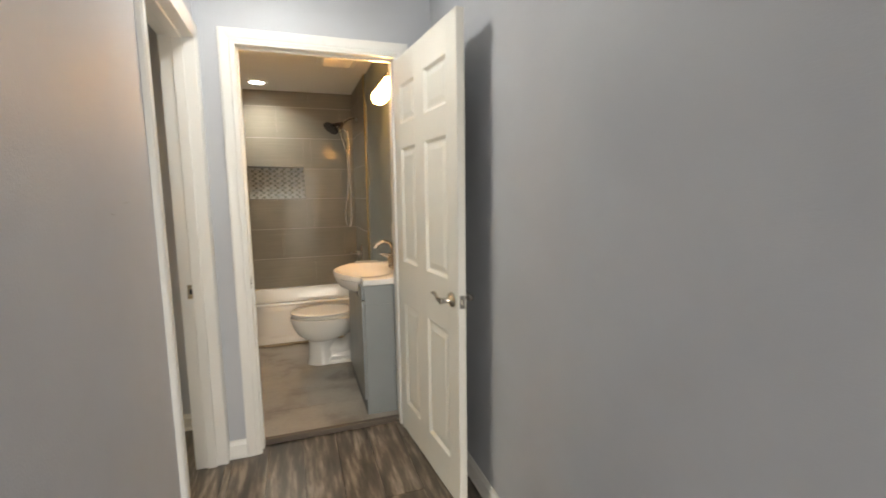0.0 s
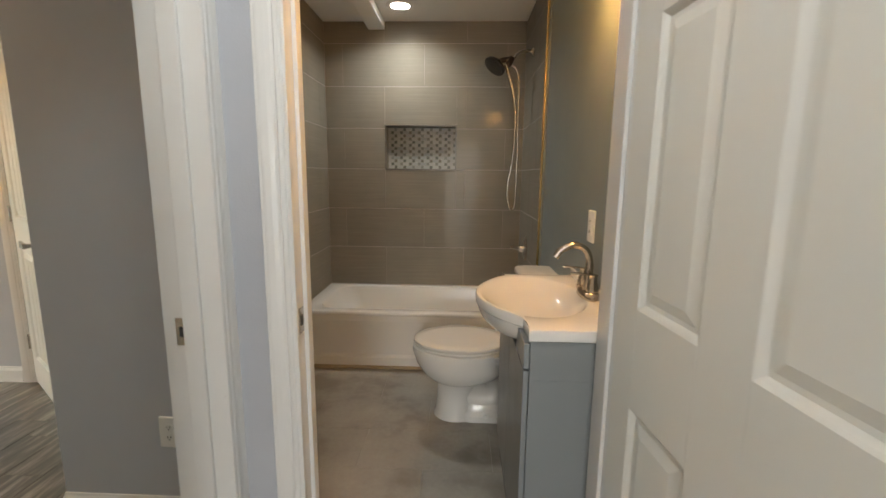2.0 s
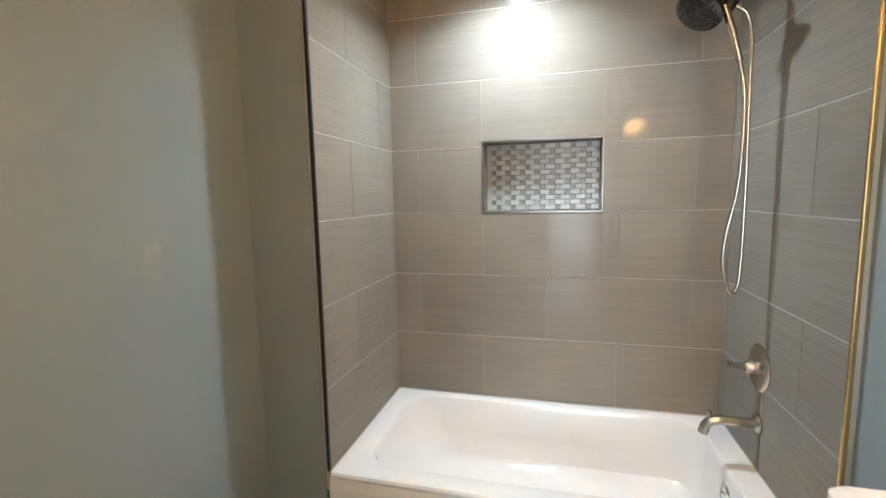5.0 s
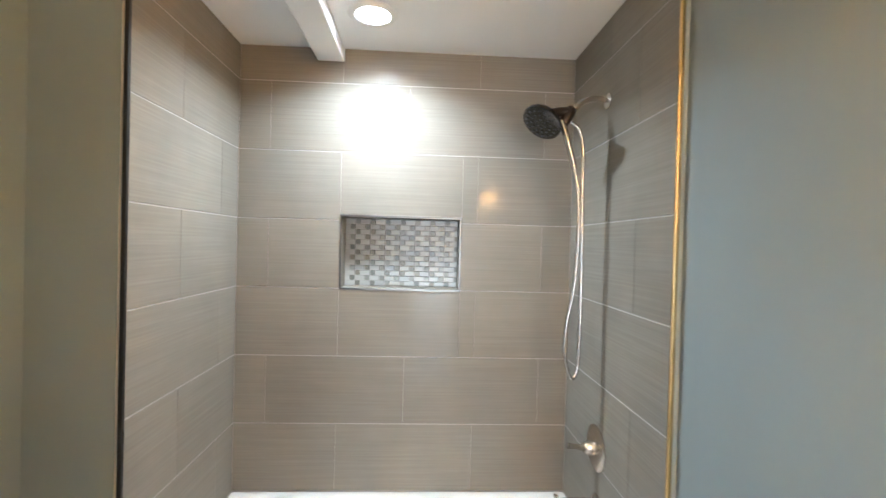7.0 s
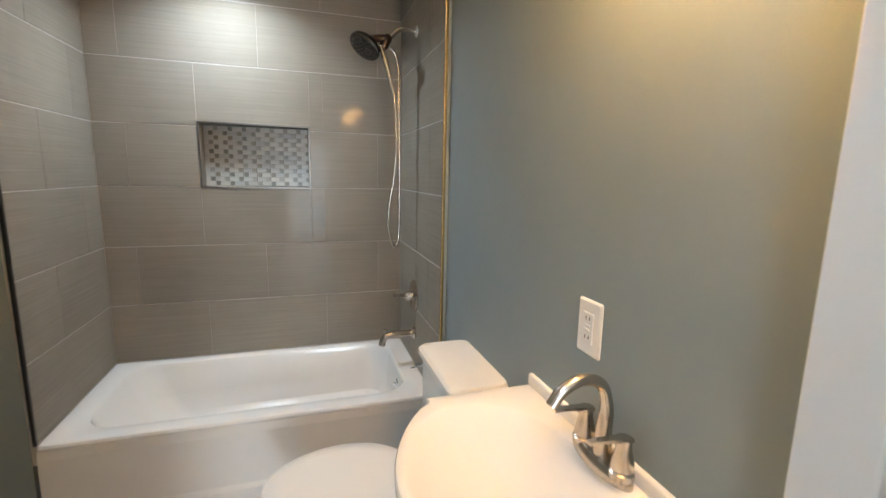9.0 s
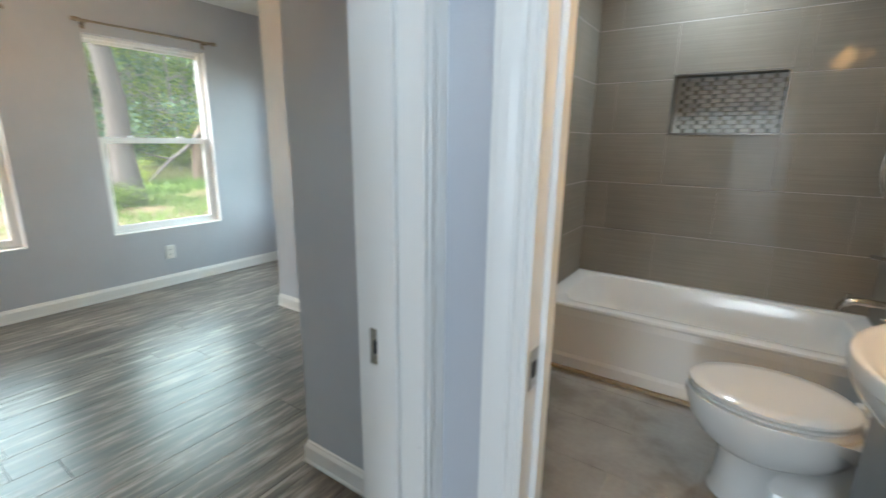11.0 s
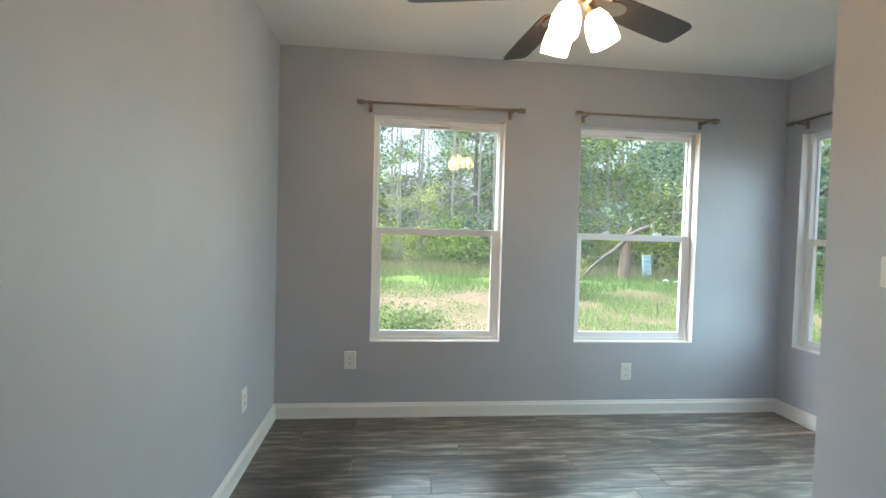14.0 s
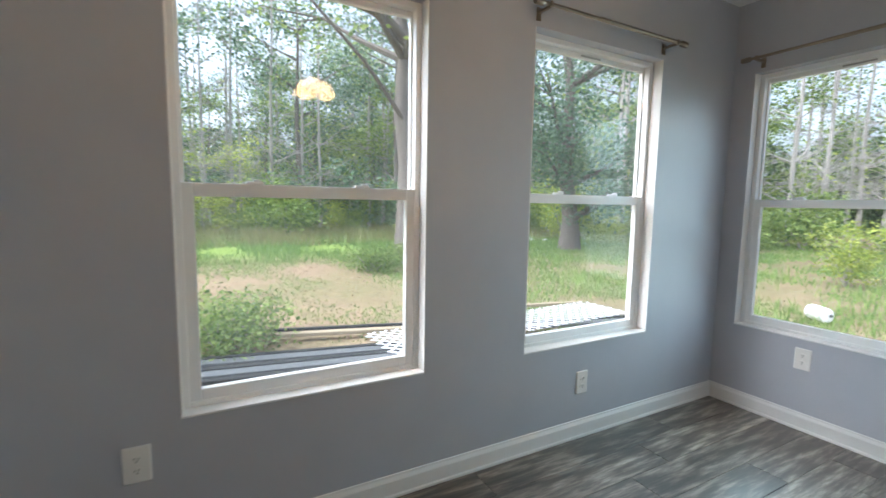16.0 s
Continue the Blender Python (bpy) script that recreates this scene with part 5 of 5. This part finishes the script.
def leaf_material(name, dark, light, trans=0.25):
    m = material(name, dark, 0.6, spec=0.3)
    info = node(m, "ShaderNodeNewGeometry").outputs["Random Per Island"]
    rnd = node(m, "ShaderNodeObjectInfo").outputs["Random"]
    c = mix(m, info, dark, light)
    c = mix(m, 1.0, c, ramp(m, rnd, [(0, (0.75, 0.8, 0.75)), (1, (1.25, 1.2, 1.1))]), "MULTIPLY")
    join(m, c, bsdf(m).inputs["Base Color"])
    tr = node(m, "ShaderNodeBsdfTranslucent")
    join(m, c, tr.inputs[0])
    ms = node(m, "ShaderNodeMixShader", Fac=trans)
    join(m, bsdf(m).outputs[0], ms.inputs[1])
    join(m, tr.outputs[0], ms.inputs[2])
    join(m, ms.outputs[0], m.node_tree.nodes["Material Output"].inputs[0])
    return m


def make_bark(name, a, b):
    m = material(name, a, 0.9, spec=0.2)
    v = coords(m, (6, 6, 1.2))
    n = noise_of(m, v, 4, 6, 0.65)
    join(m, mix(m, n, a, b), bsdf(m).inputs["Base Color"])
    bump(m, n, 0.7, 0.03)
    return m


# Leaf tones spread wide, so the colour also carries shadow contrast within crowns.
LEAF = leaf_material("tree_leaves", (0.07, 0.125, 0.035), (0.33, 0.42, 0.12), 0.42)
LEAF_DARK = leaf_material("dark_tree_leaves", (0.03, 0.055, 0.03), (0.15, 0.21, 0.11), 0.3)
LEAF_BLUE = leaf_material("blue_green_leaves", (0.055, 0.105, 0.065), (0.24, 0.34, 0.22), 0.4)
LEAF_LIME = leaf_material("lime_leaves", (0.19, 0.27, 0.06), (0.48, 0.52, 0.12), 0.4)
GRASS = leaf_material("grass_blades", (0.09, 0.17, 0.045), (0.24, 0.34, 0.10))
DRY = leaf_material("dry_grass", (0.17, 0.17, 0.07), (0.32, 0.30, 0.14))
BARK = make_bark("grey_bark", (0.24, 0.22, 0.20), (0.46, 0.43, 0.40))
BARK_DARK = make_bark("dark_bark", (0.08, 0.07, 0.06), (0.2, 0.175, 0.155))

bm = bmesh.new()
rng = random.Random(11)
bmesh.ops.create_grid(bm, x_segments=90, y_segments=90, size=70)
for v in bm.verts:
    v.co.z = YARD + 0.12 * noise.noise(Vector((v.co.x * 0.12, v.co.y * 0.12, 0)))
    if v.co.x > -4.6 and v.co.y < 6.2:
        v.co.z = YARD
structure("ground", bm, make_ground(), "uneven yard ground with grass and fallen leaves", "ground", smooth=True)
structure("foundation", boxed(-3.92, -2.3, YARD - 0.1, 1.26, 5.74, LOW - 0.2), material("grey_block_foundation", (0.3, 0.3, 0.29), 0.9), "grey block foundation under the house", "foundation")


def leaf(vs, fs, p, size, rng):
    """One leaf: a bent diamond."""
    d = Vector((rng.uniform(-1, 1), rng.uniform(-1, 1), rng.uniform(-0.9, 0.4))).normalized()
    s = d.cross(Vector((rng.uniform(-1, 1), rng.uniform(-1, 1), rng.uniform(-1, 1)))).normalized()
    i = len(vs)
    vs += [p, p + d * size * 0.5 + s * size * 0.3, p + d * size, p + d * size * 0.5 - s * size * 0.3]
    fs.append((i, i + 1, i + 2, i + 3))


def mesh_of(name, vs, fs, mat):
    data = bpy.data.meshes.new(name)
    data.from_pydata([tuple(v) for v in vs], [], fs)
    data.materials.append(mat)
    return data


def make_tree(name, label, seed, high, radius, leaves, leaf_size, mat, bark, spread_r, bare=0.3, lean=0.0, twigs=2):
    """A tapered trunk with limbs, and leaves in clumps about the ends of the limbs."""
    rng = random.Random(seed)
    t = thing(name, label, "tree", "trees at the wood's edge")
    bm = bmesh.new()
    pts, p = [], Vector((0, 0, -0.1))
    for k in range(9):
        pts.append(p.copy())
        p += Vector((rng.uniform(-0.12, 0.12) * radius * 6 + lean * high / 9, rng.uniform(-0.12, 0.12) * radius * 6, high / 9))
    tube(bm, pts, [radius * (1.35 if k == 0 else 1) * (1 - 0.75 * k / 8) for k in range(9)], 10)
    ends = []
    for k in range(16):
        i = rng.randint(int(9 * bare), 8)
        a = rng.uniform(0, 2 * math.pi)
        ln = spread_r * rng.uniform(0.5, 1.0)
        q = pts[i]
        limb = [q, q + Vector((math.cos(a), math.sin(a), 0.5)) * ln * 0.4, q + Vector((math.cos(a), math.sin(a), 0.55)) * ln * 0.75, q + Vector((math.cos(a), math.sin(a), rng.uniform(0.2, 0.8))) * ln]
        tube(bm, limb, [radius * 0.35, radius * 0.22, radius * 0.12, radius * 0.04], 6)
        ends += limb[1:]
        for _ in range(twigs):
            b = a + rng.uniform(-1, 1)
            tw = [limb[2], limb[2] + Vector((math.cos(b), math.sin(b), rng.uniform(-0.2, 0.6))) * ln * 0.5]
            tube(bm, tw, [radius * 0.1, radius * 0.025], 5)
            ends.append(tw[1])
    part("trunk", bm, bark, t, smooth=True)
    vs, fs = [], []
    for _ in range(leaves):
        e = rng.choice(ends)
        leaf(vs, fs, e + Vector((rng.gauss(0, 1), rng.gauss(0, 1), rng.gauss(0, 0.6))) * spread_r * 0.15, leaf_size * rng.uniform(0.6, 1.3), rng)
    if fs:
        new("crown", mesh_of("crown", vs, fs, mat)).parent = t
    return t


def make_shrub(name, label, seed, radius, high, leaves, leaf_size, mat):
    rng = random.Random(seed)
    t = thing(name, label, "shrub", "shrubs in the yard")
    bm = bmesh.new()
    tips = []
    for k in range(9):
        a = rng.uniform(0, 6.28)
        tip = Vector((math.cos(a) * radius * rng.uniform(0.2, 0.9), math.sin(a) * radius * rng.uniform(0.2, 0.9), high * rng.uniform(0.45, 1)))
        tube(bm, [(0, 0, -0.05), tip * 0.5 + Vector((0, 0, high * 0.1)), tip], [0.02, 0.014, 0.004], 5)
        tips += [tip, tip * 0.6]
    part("stems", bm, BARK, t)
    vs, fs = [], []
    for _ in range(leaves):
        e = rng.choice(tips)
        leaf(vs, fs, e + Vector((rng.gauss(0, 1), rng.gauss(0, 1), rng.gauss(0, 0.7))) * radius * 0.3, leaf_size * rng.uniform(0.6, 1.3), rng)
    vs = [Vector((v.x, v.y, max(v.z, 0.0))) for v in vs]
    new("foliage", mesh_of("foliage", vs, fs, mat)).parent = t
    return t


def ground_z(x, y):
    return YARD + 0.12 * noise.noise(Vector((x * 0.12, y * 0.12, 0)))


def set_at(ob, x, y, turn=0.0, size=1.0):
    ob.matrix_world = pose(x, y, ground_z(x, y), 0, 0, turn) @ Matrix.Scale(size, 4)
    return ob


def copy_at(ob, x, y, turn, size):
    c = copy_thing(ob, pose(x, y, ground_z(x, y), 0, 0, turn))
    c.scale = (size, size, size)
    return c


# the nearest, large trees
near_oak = make_tree("oak_tree", "large grey-barked oak leaning over the yard", 3, 14, 0.36, 2200, 0.2, LEAF, BARK_DARK, 4.6, 0.5)
set_at(near_oak, -14.6, 8.0)
limb = bmesh.new()
tube(limb, curve([(0, 0, 6.5), (0.2, -1.2, 7.15), (0.1, -2.6, 7.3), (0.0, -4.4, 7.55), (-0.1, -6.0, 7.3)], 5), [0.18 - 0.006 * k for k in range(21)], 10)
tube(limb, curve([(0, -0.1, 4.2), (0.3, -1.4, 5.6), (0.6, -3.0, 6.9), (0.7, -4.4, 8.2)], 5), [0.07 - 0.0035 * k for k in range(16)], 8)
part("low_limb", limb, BARK_DARK, near_oak, smooth=True)
dark_oak = make_tree("dark_oak_tree", "broad dark-leaved oak with a thick trunk", 9, 12, 0.36, 17000, 0.17, LEAF_BLUE, BARK_DARK, 4.6, 0.12)
set_at(dark_oak, -15.6, 15.75, 40)
kinds = [
    make_tree("slender_tree", "slender pale-trunked tree with thin green leaves", 21, 16, 0.12, 2000, 0.20, LEAF, BARK, 3.0, 0.3),
    make_tree("slender_tree", "bare pale-trunked tree with few leaves", 22, 17, 0.11, 160, 0.18, LEAF_LIME, BARK, 3.6, 0.2, twigs=11),
    make_tree("leafy_tree", "dense dark green leafy tree", 23, 13, 0.17, 6000, 0.20, LEAF_BLUE, BARK_DARK, 3.8, 0.1),
    make_tree("leafy_tree", "light green leafy tree", 24, 11, 0.13, 4600, 0.19, LEAF, BARK, 3.2, 0.1),
    make_tree("young_tree", "young lime-green leafy tree", 25, 7, 0.07, 2600, 0.16, LEAF_LIME, BARK, 2.5, 0.06),
]
rng = random.Random(5)
first = set()
for n in range(165):
    a, d = radians(rng.uniform(-14, 98)), 25 + 24 * rng.random() ** 0.8
    x, y = -2.2 - d * math.cos(a), 2.4 + d * math.sin(a)
    k = rng.choices(range(5), (1, 16, 0.4, 1, 0.4) if a > radians(52) else (7, 10, 4, 5, 5))[0]
    turn, size = rng.uniform(0, 360), rng.uniform(0.8, 1.2)
    if k in first:
        copy_at(kinds[k], x, y, turn, size)
    else:
        first.add(k)
        set_at(kinds[k], x, y, turn, size)

shrubs = [
    make_shrub("shrub", "low spreading green leafy shrub", 31, 0.8, 0.5, 3600, 0.065, LEAF),
    make_shrub("shrub", "bright lime-green leafy shrub", 32, 0.85, 1.8, 1700, 0.11, LEAF_LIME),
    make_shrub("shrub", "green leafy shrub at the wood's edge", 33, 1.1, 1.8, 2300, 0.15, LEAF),
]
set_at(shrubs[0], -8.0, 2.55, 0, 0.95)
set_at(shrubs[1], -6.7, 15.9, 0, 0.8)
set_at(shrubs[2], -25, 6.2, 0, 1.5)
copy_at(shrubs[0], -13.2, 6.3, 80, 1.0)
copy_at(shrubs[0], -14.0, 7.6, 120, 0.9)
copy_at(shrubs[1], -18.5, 9.8, 60, 0.6)
for n in range(44):
    a, d = radians(rng.uniform(-12, 96)), rng.uniform(23, 30)
    copy_at(shrubs[rng.choices((0, 1, 2), (3, 3, 4))[0]], -2.2 - d * math.cos(a), 2.4 + d * math.sin(a), rng.uniform(0, 360), rng.uniform(0.9, 2.0))

# far woods: a ragged belt of leaves behind the trees
rng = random.Random(8)
vs, fs = [], []
for n in range(60000):
    a = radians(rng.uniform(-18, 102))
    d = rng.uniform(48, 58)
    hgt = rng.random() ** 1.2 * (9 + 5 * noise.noise(Vector((a * 9, 3, 0))))
    leaf(vs, fs, Vector((-2.2 - d * math.cos(a), 2.4 + d * math.sin(a), YARD + hgt)), rng.uniform(0.3, 0.7), rng)
tagged(new("far_woods", mesh_of("far_woods", vs, fs, LEAF_DARK)), "dark green far woods behind the yard", "woods", kind="stuff")

# grass and weeds
rng = random.Random(14)


def blades(count, region, high, mat, name, label):
    vs, fs = [], []
    for _ in range(count):
        x, y = region(rng)
        z = ground_z(x, y)
        a = rng.uniform(0, 6.28)
        h = high * rng.uniform(0.4, 1.3)
        w = 0.005 + 0.003 * rng.random() + 0.0006 * math.hypot(x + 3.8, y - 3)
        dx, dy = math.cos(a), math.sin(a)
        bx, by = rng.uniform(-0.5, 0.5) * h, rng.uniform(-0.5, 0.5) * h
        i = len(vs)
        vs += [Vector((x - dx * w, y - dy * w, z)), Vector((x + dx * w, y + dy * w, z)), Vector((x + bx, y + by, z + h))]
        fs.append((i, i + 1, i + 2))
    tagged(new(name, mesh_of(name, vs, fs, mat)), label, "grass", kind="stuff")


def patchy(x0, x1, y0, y1, keep):
    """Points in a stretch of the plan, thicker where the growth is."""
    def pick(r):
        while True:
            x, y = r.uniform(x0, x1), r.uniform(y0, y1)
            if noise.noise(Vector((x * 0.5, y * 0.5, 5))) > keep - r.random() * 0.5:
                return x, y
    return pick


blades(52000, patchy(-16.5, -5, -3, 20, 0.22), 0.05, GRASS, "short_grass", "short patchy green lawn grass")
blades(34000, patchy(-27, -15.5, -6, 30, 0.1), 0.26, GRASS, "weeds", "bright green weeds")
blades(22000, patchy(-31, -20, -6, 30, 0.2), 0.6, DRY, "dry_grass", "tall dry grass at the wood's edge")
blades(26000, patchy(-15, 2, 6.5, 28, 0.1), 0.2, GRASS, "side_grass", "rough green grass beside the house")

# fallen leaves
vs, fs = [], []
for _ in range(26000):
    x, y = rng.uniform(-16.8, -5), rng.uniform(-3, 13)
    leaf(vs, fs, Vector((x, y, ground_z(x, y) + 0.02)), rng.uniform(0.035, 0.08), rng)
vs = [Vector((v.x, v.y, ground_z(v.x, v.y) + 0.012 + 0.3 * abs(v.z - ground_z(v.x, v.y) - 0.02))) for v in vs]
tagged(new("fallen_leaves", mesh_of("fallen_leaves", vs, fs, leaf_material("brown_leaves", (0.17, 0.105, 0.065), (0.36, 0.26, 0.17), 0.05))), "brown fallen leaves on the lawn", "leaves", kind="stuff")

# things left lying in the yard
BOARD = [material("weathered_grey_board", (0.09, 0.095, 0.10), 0.9, spec=0.15), material("black_plastic_edging", (0.02, 0.021, 0.023), 0.8, spec=0.15), material("pale_tan_board", (0.28, 0.23, 0.16), 0.9, spec=0.15)]


def board(p, q, wide, k, z=0.02, label="long weathered board lying on the lawn"):
    p, q = Vector((*p, 0)), Vector((*q, 0))
    d = q - p
    t = thing("yard_board", label, "board", "boards on the lawn", m=pose(p.x, p.y, YARD + z + 0.08, 0, 0, math.degrees(math.atan2(d.y, d.x))))
    part("plank", boxed(0, -wide / 2, 0, d.length, wide / 2, 0.045, bevel=0.006), BOARD[k], t)


board((-7.62, 1.2), (-6.95, 4.8), 0.07, 1, label="long black plastic edging lying on the lawn")
board((-7.47, 1.2), (-6.80, 4.8), 0.15, 0)
board((-7.24, 1.2), (-6.66, 4.8), 0.08, 1, label="long black plastic edging lying on the lawn")
board((-7.08, 1.2), (-6.52, 4.8), 0.15, 0)
board((-6.90, 1.2), (-6.36, 4.8), 0.08, 1, label="long black plastic edging lying on the lawn")
board((-8.35, 2.7), (-7.72, 5.05), 0.07, 1, label="long black plastic edging lying on the lawn")
board((-8.02, 3.1), (-7.56, 4.9), 0.12, 2, label="pale tan board lying on the lawn")
board((-7.20, 6.2), (-6.62, 8.6), 0.08, 1, label="long black plastic edging lying on the lawn")
board((-6.98, 6.2), (-6.44, 8.5), 0.15, 0)
board((-8.05, 6.9), (-7.75, 8.4), 0.10, 2, label="pale tan board lying on the lawn")

white = material("white_lattice_plastic", (0.66, 0.67, 0.67), 0.5)
lat = thing("garden_lattice", "white plastic lattice panel lying flat on the lawn", "lattice", m=pose(-6.98, 4.22, YARD + 0.165, 0, 0, 93))
for k in range(34):
    c = -0.9 + k * 0.16
    for s in (-1, 1):
        u0, u1 = max(0.0, c), min(4.1, c + 0.9)
        if u1 - u0 < 0.05:
            continue
        v0, v1 = (u0 - c) - 0.45, (u1 - c) - 0.45
        a, b = Vector((u0, s * v0, 0.004 * s)), Vector((u1, s * v1, 0.004 * s))
        d = (b - a).normalized()
        n = Vector((-d.y, d.x, 0)) * 0.015
        bm = loft(bmesh.new(), [[a - n + Vector((0, 0, -0.003)), a + n + Vector((0, 0, -0.003)), a + n + Vector((0, 0, 0.003)), a - n + Vector((0, 0, 0.003))], [b - n + Vector((0, 0, -0.003)), b + n + Vector((0, 0, -0.003)), b + n + Vector((0, 0, 0.003)), b - n + Vector((0, 0, 0.003))]])
        part("strip", bm, white, lat)

drum = thing("white_bucket", "white plastic bucket lying on its side in the grass", "bucket", m=pose(-5.4, 11.2, YARD + 0.16, 90, 0, 55) @ Matrix.Scale(0.65, 4))
part("shell", lathe(bmesh.new(), [(0.001, -0.27), (0.16, -0.27), (0.18, -0.25), (0.18, -0.10), (0.19, -0.08), (0.19, -0.05), (0.18, -0.03), (0.18, 0.25), (0.16, 0.27), (0.001, 0.27)]), white, drum, smooth=True)
part("cap", lathe(bmesh.new(), [(0.001, 0.268), (0.04, 0.27), (0.04, 0.285), (0.001, 0.286)], at=(0.09, 0, 0)), BOARD[0], drum)

crate = thing("blue_pallet", "pale blue plastic pallet standing in the grass", "pallet", m=pose(-21.0, 14.6, YARD, 0, -4, 35))
blue = material("pale_blue_plastic", (0.45, 0.62, 0.72), 0.5)
for y in (-0.32, 0.0, 0.32):
    part("post", boxed(-0.05, y - 0.05, 0.0, 0.05, y + 0.05, 1.2, bevel=0.008), blue, crate)
for k in range(6):
    part("slat", boxed(0.051, -0.37, 0.04 + k * 0.2, 0.075, 0.37, 0.17 + k * 0.2, bevel=0.006), blue, crate)

DEAD = make_bark("dead_grey_brown_bark", (0.09, 0.075, 0.06), (0.24, 0.21, 0.18))
stump = thing("broken_tree", "broken brown tree trunk with a fallen grey limb", "dead tree", m=pose(-20.6, 13.2, YARD))
part("trunk", tube(bmesh.new(), curve([(0, 0, -0.1), (0.02, 0.03, 0.8), (-0.05, 0.1, 1.7), (0.0, 0.3, 2.5)], 4), [0.36, 0.3, 0.29, 0.28, 0.27, 0.27, 0.26, 0.25, 0.24, 0.22, 0.18, 0.12, 0.05]), make_bark("red_brown_bark", (0.12, 0.085, 0.06), (0.26, 0.19, 0.14)), stump, smooth=True)
part("fallen_limb", tube(bmesh.new(), curve([(0.5, -2.3, 0.12), (0.42, -1.4, 0.95), (0.0, -0.5, 1.42), (0.12, 0.3, 2.2), (-0.1, 1.2, 2.55)], 5), [0.06 + 0.003 * k for k in range(21)]), DEAD, stump, smooth=True)
part("side_limb", tube(bmesh.new(), curve([(0.3, -1.2, 1.0), (0.5, -1.9, 1.15), (0.55, -2.5, 1.35)], 4), [0.06, 0.05, 0.045, 0.04, 0.035, 0.03, 0.025, 0.02, 0.01]), DEAD, stump, smooth=True)

rng = random.Random(77)
pale_stone = make_bark("pale_rubble", (0.42, 0.41, 0.40), (0.68, 0.67, 0.65))
for n in range(26):
    x, y = -20.2 + rng.uniform(-0.6, 0.6), 15.3 + rng.uniform(-0.4, 3.0)
    bm = bmesh.new()
    bmesh.ops.create_icosphere(bm, subdivisions=2, radius=rng.uniform(0.06, 0.17))
    for v in bm.verts:
        v.co *= 1 + 0.35 * noise.noise(v.co * 9 + Vector((n, 0, 0)))
        v.co.z *= 0.6
    st = tagged(part("rubble_stone", bm, pale_stone), "pale broken concrete lump lying in the grass", "stone", "rubble heap")
    st.location = (x, y, ground_z(x, y) + 0.05)

shed = thing("low_shed", "low white board shed at the wood's edge", "shed", m=pose(-37, 2.0, YARD, 0, 0, 0))
part("wall", boxed(-0.6, -1.0, -0.1, 0.6, 1.0, 1.15), white, shed)
part("roof", boxed(-0.75, -1.15, 1.151, 0.75, 1.15, 1.22, bevel=0.01), BOARD[0], shed)

# ---------------------------------------------------------------- pieces of floors and walls
lay_planks()
lay_tiles(tile_north, TILE, "y", BATH_Y1, -1, -0.525, 1.03, 0.381, TOP, 0.638, 0.3165, 0.0045, (-0.0575, -0.384), [(NICHE[0] - 0.006, NICHE[1] + 0.006, NICHE[2] - 0.006, NICHE[3] + 0.006)])
lay_tiles(tile_west, TILE, "x", -0.525, 1, 4.752, BATH_Y1, 0.381, TOP, 0.625, 0.3165, 0.005, (5.343, 5.037))
lay_tiles(tile_east, TILE, "x", 1.03, -1, 4.641, BATH_Y1, 0.381, TOP, 0.625, 0.3165, 0.005, (5.1, 4.87))
lay_tiles(bath_floor, FLOORTILE, "z", 0.0, 1, -0.80, BATH_E, 3.078, 4.742, 0.61, 0.305, 0.0014, (0.1, 0.4), [(-0.81, -0.05, 3.07, 3.50)])
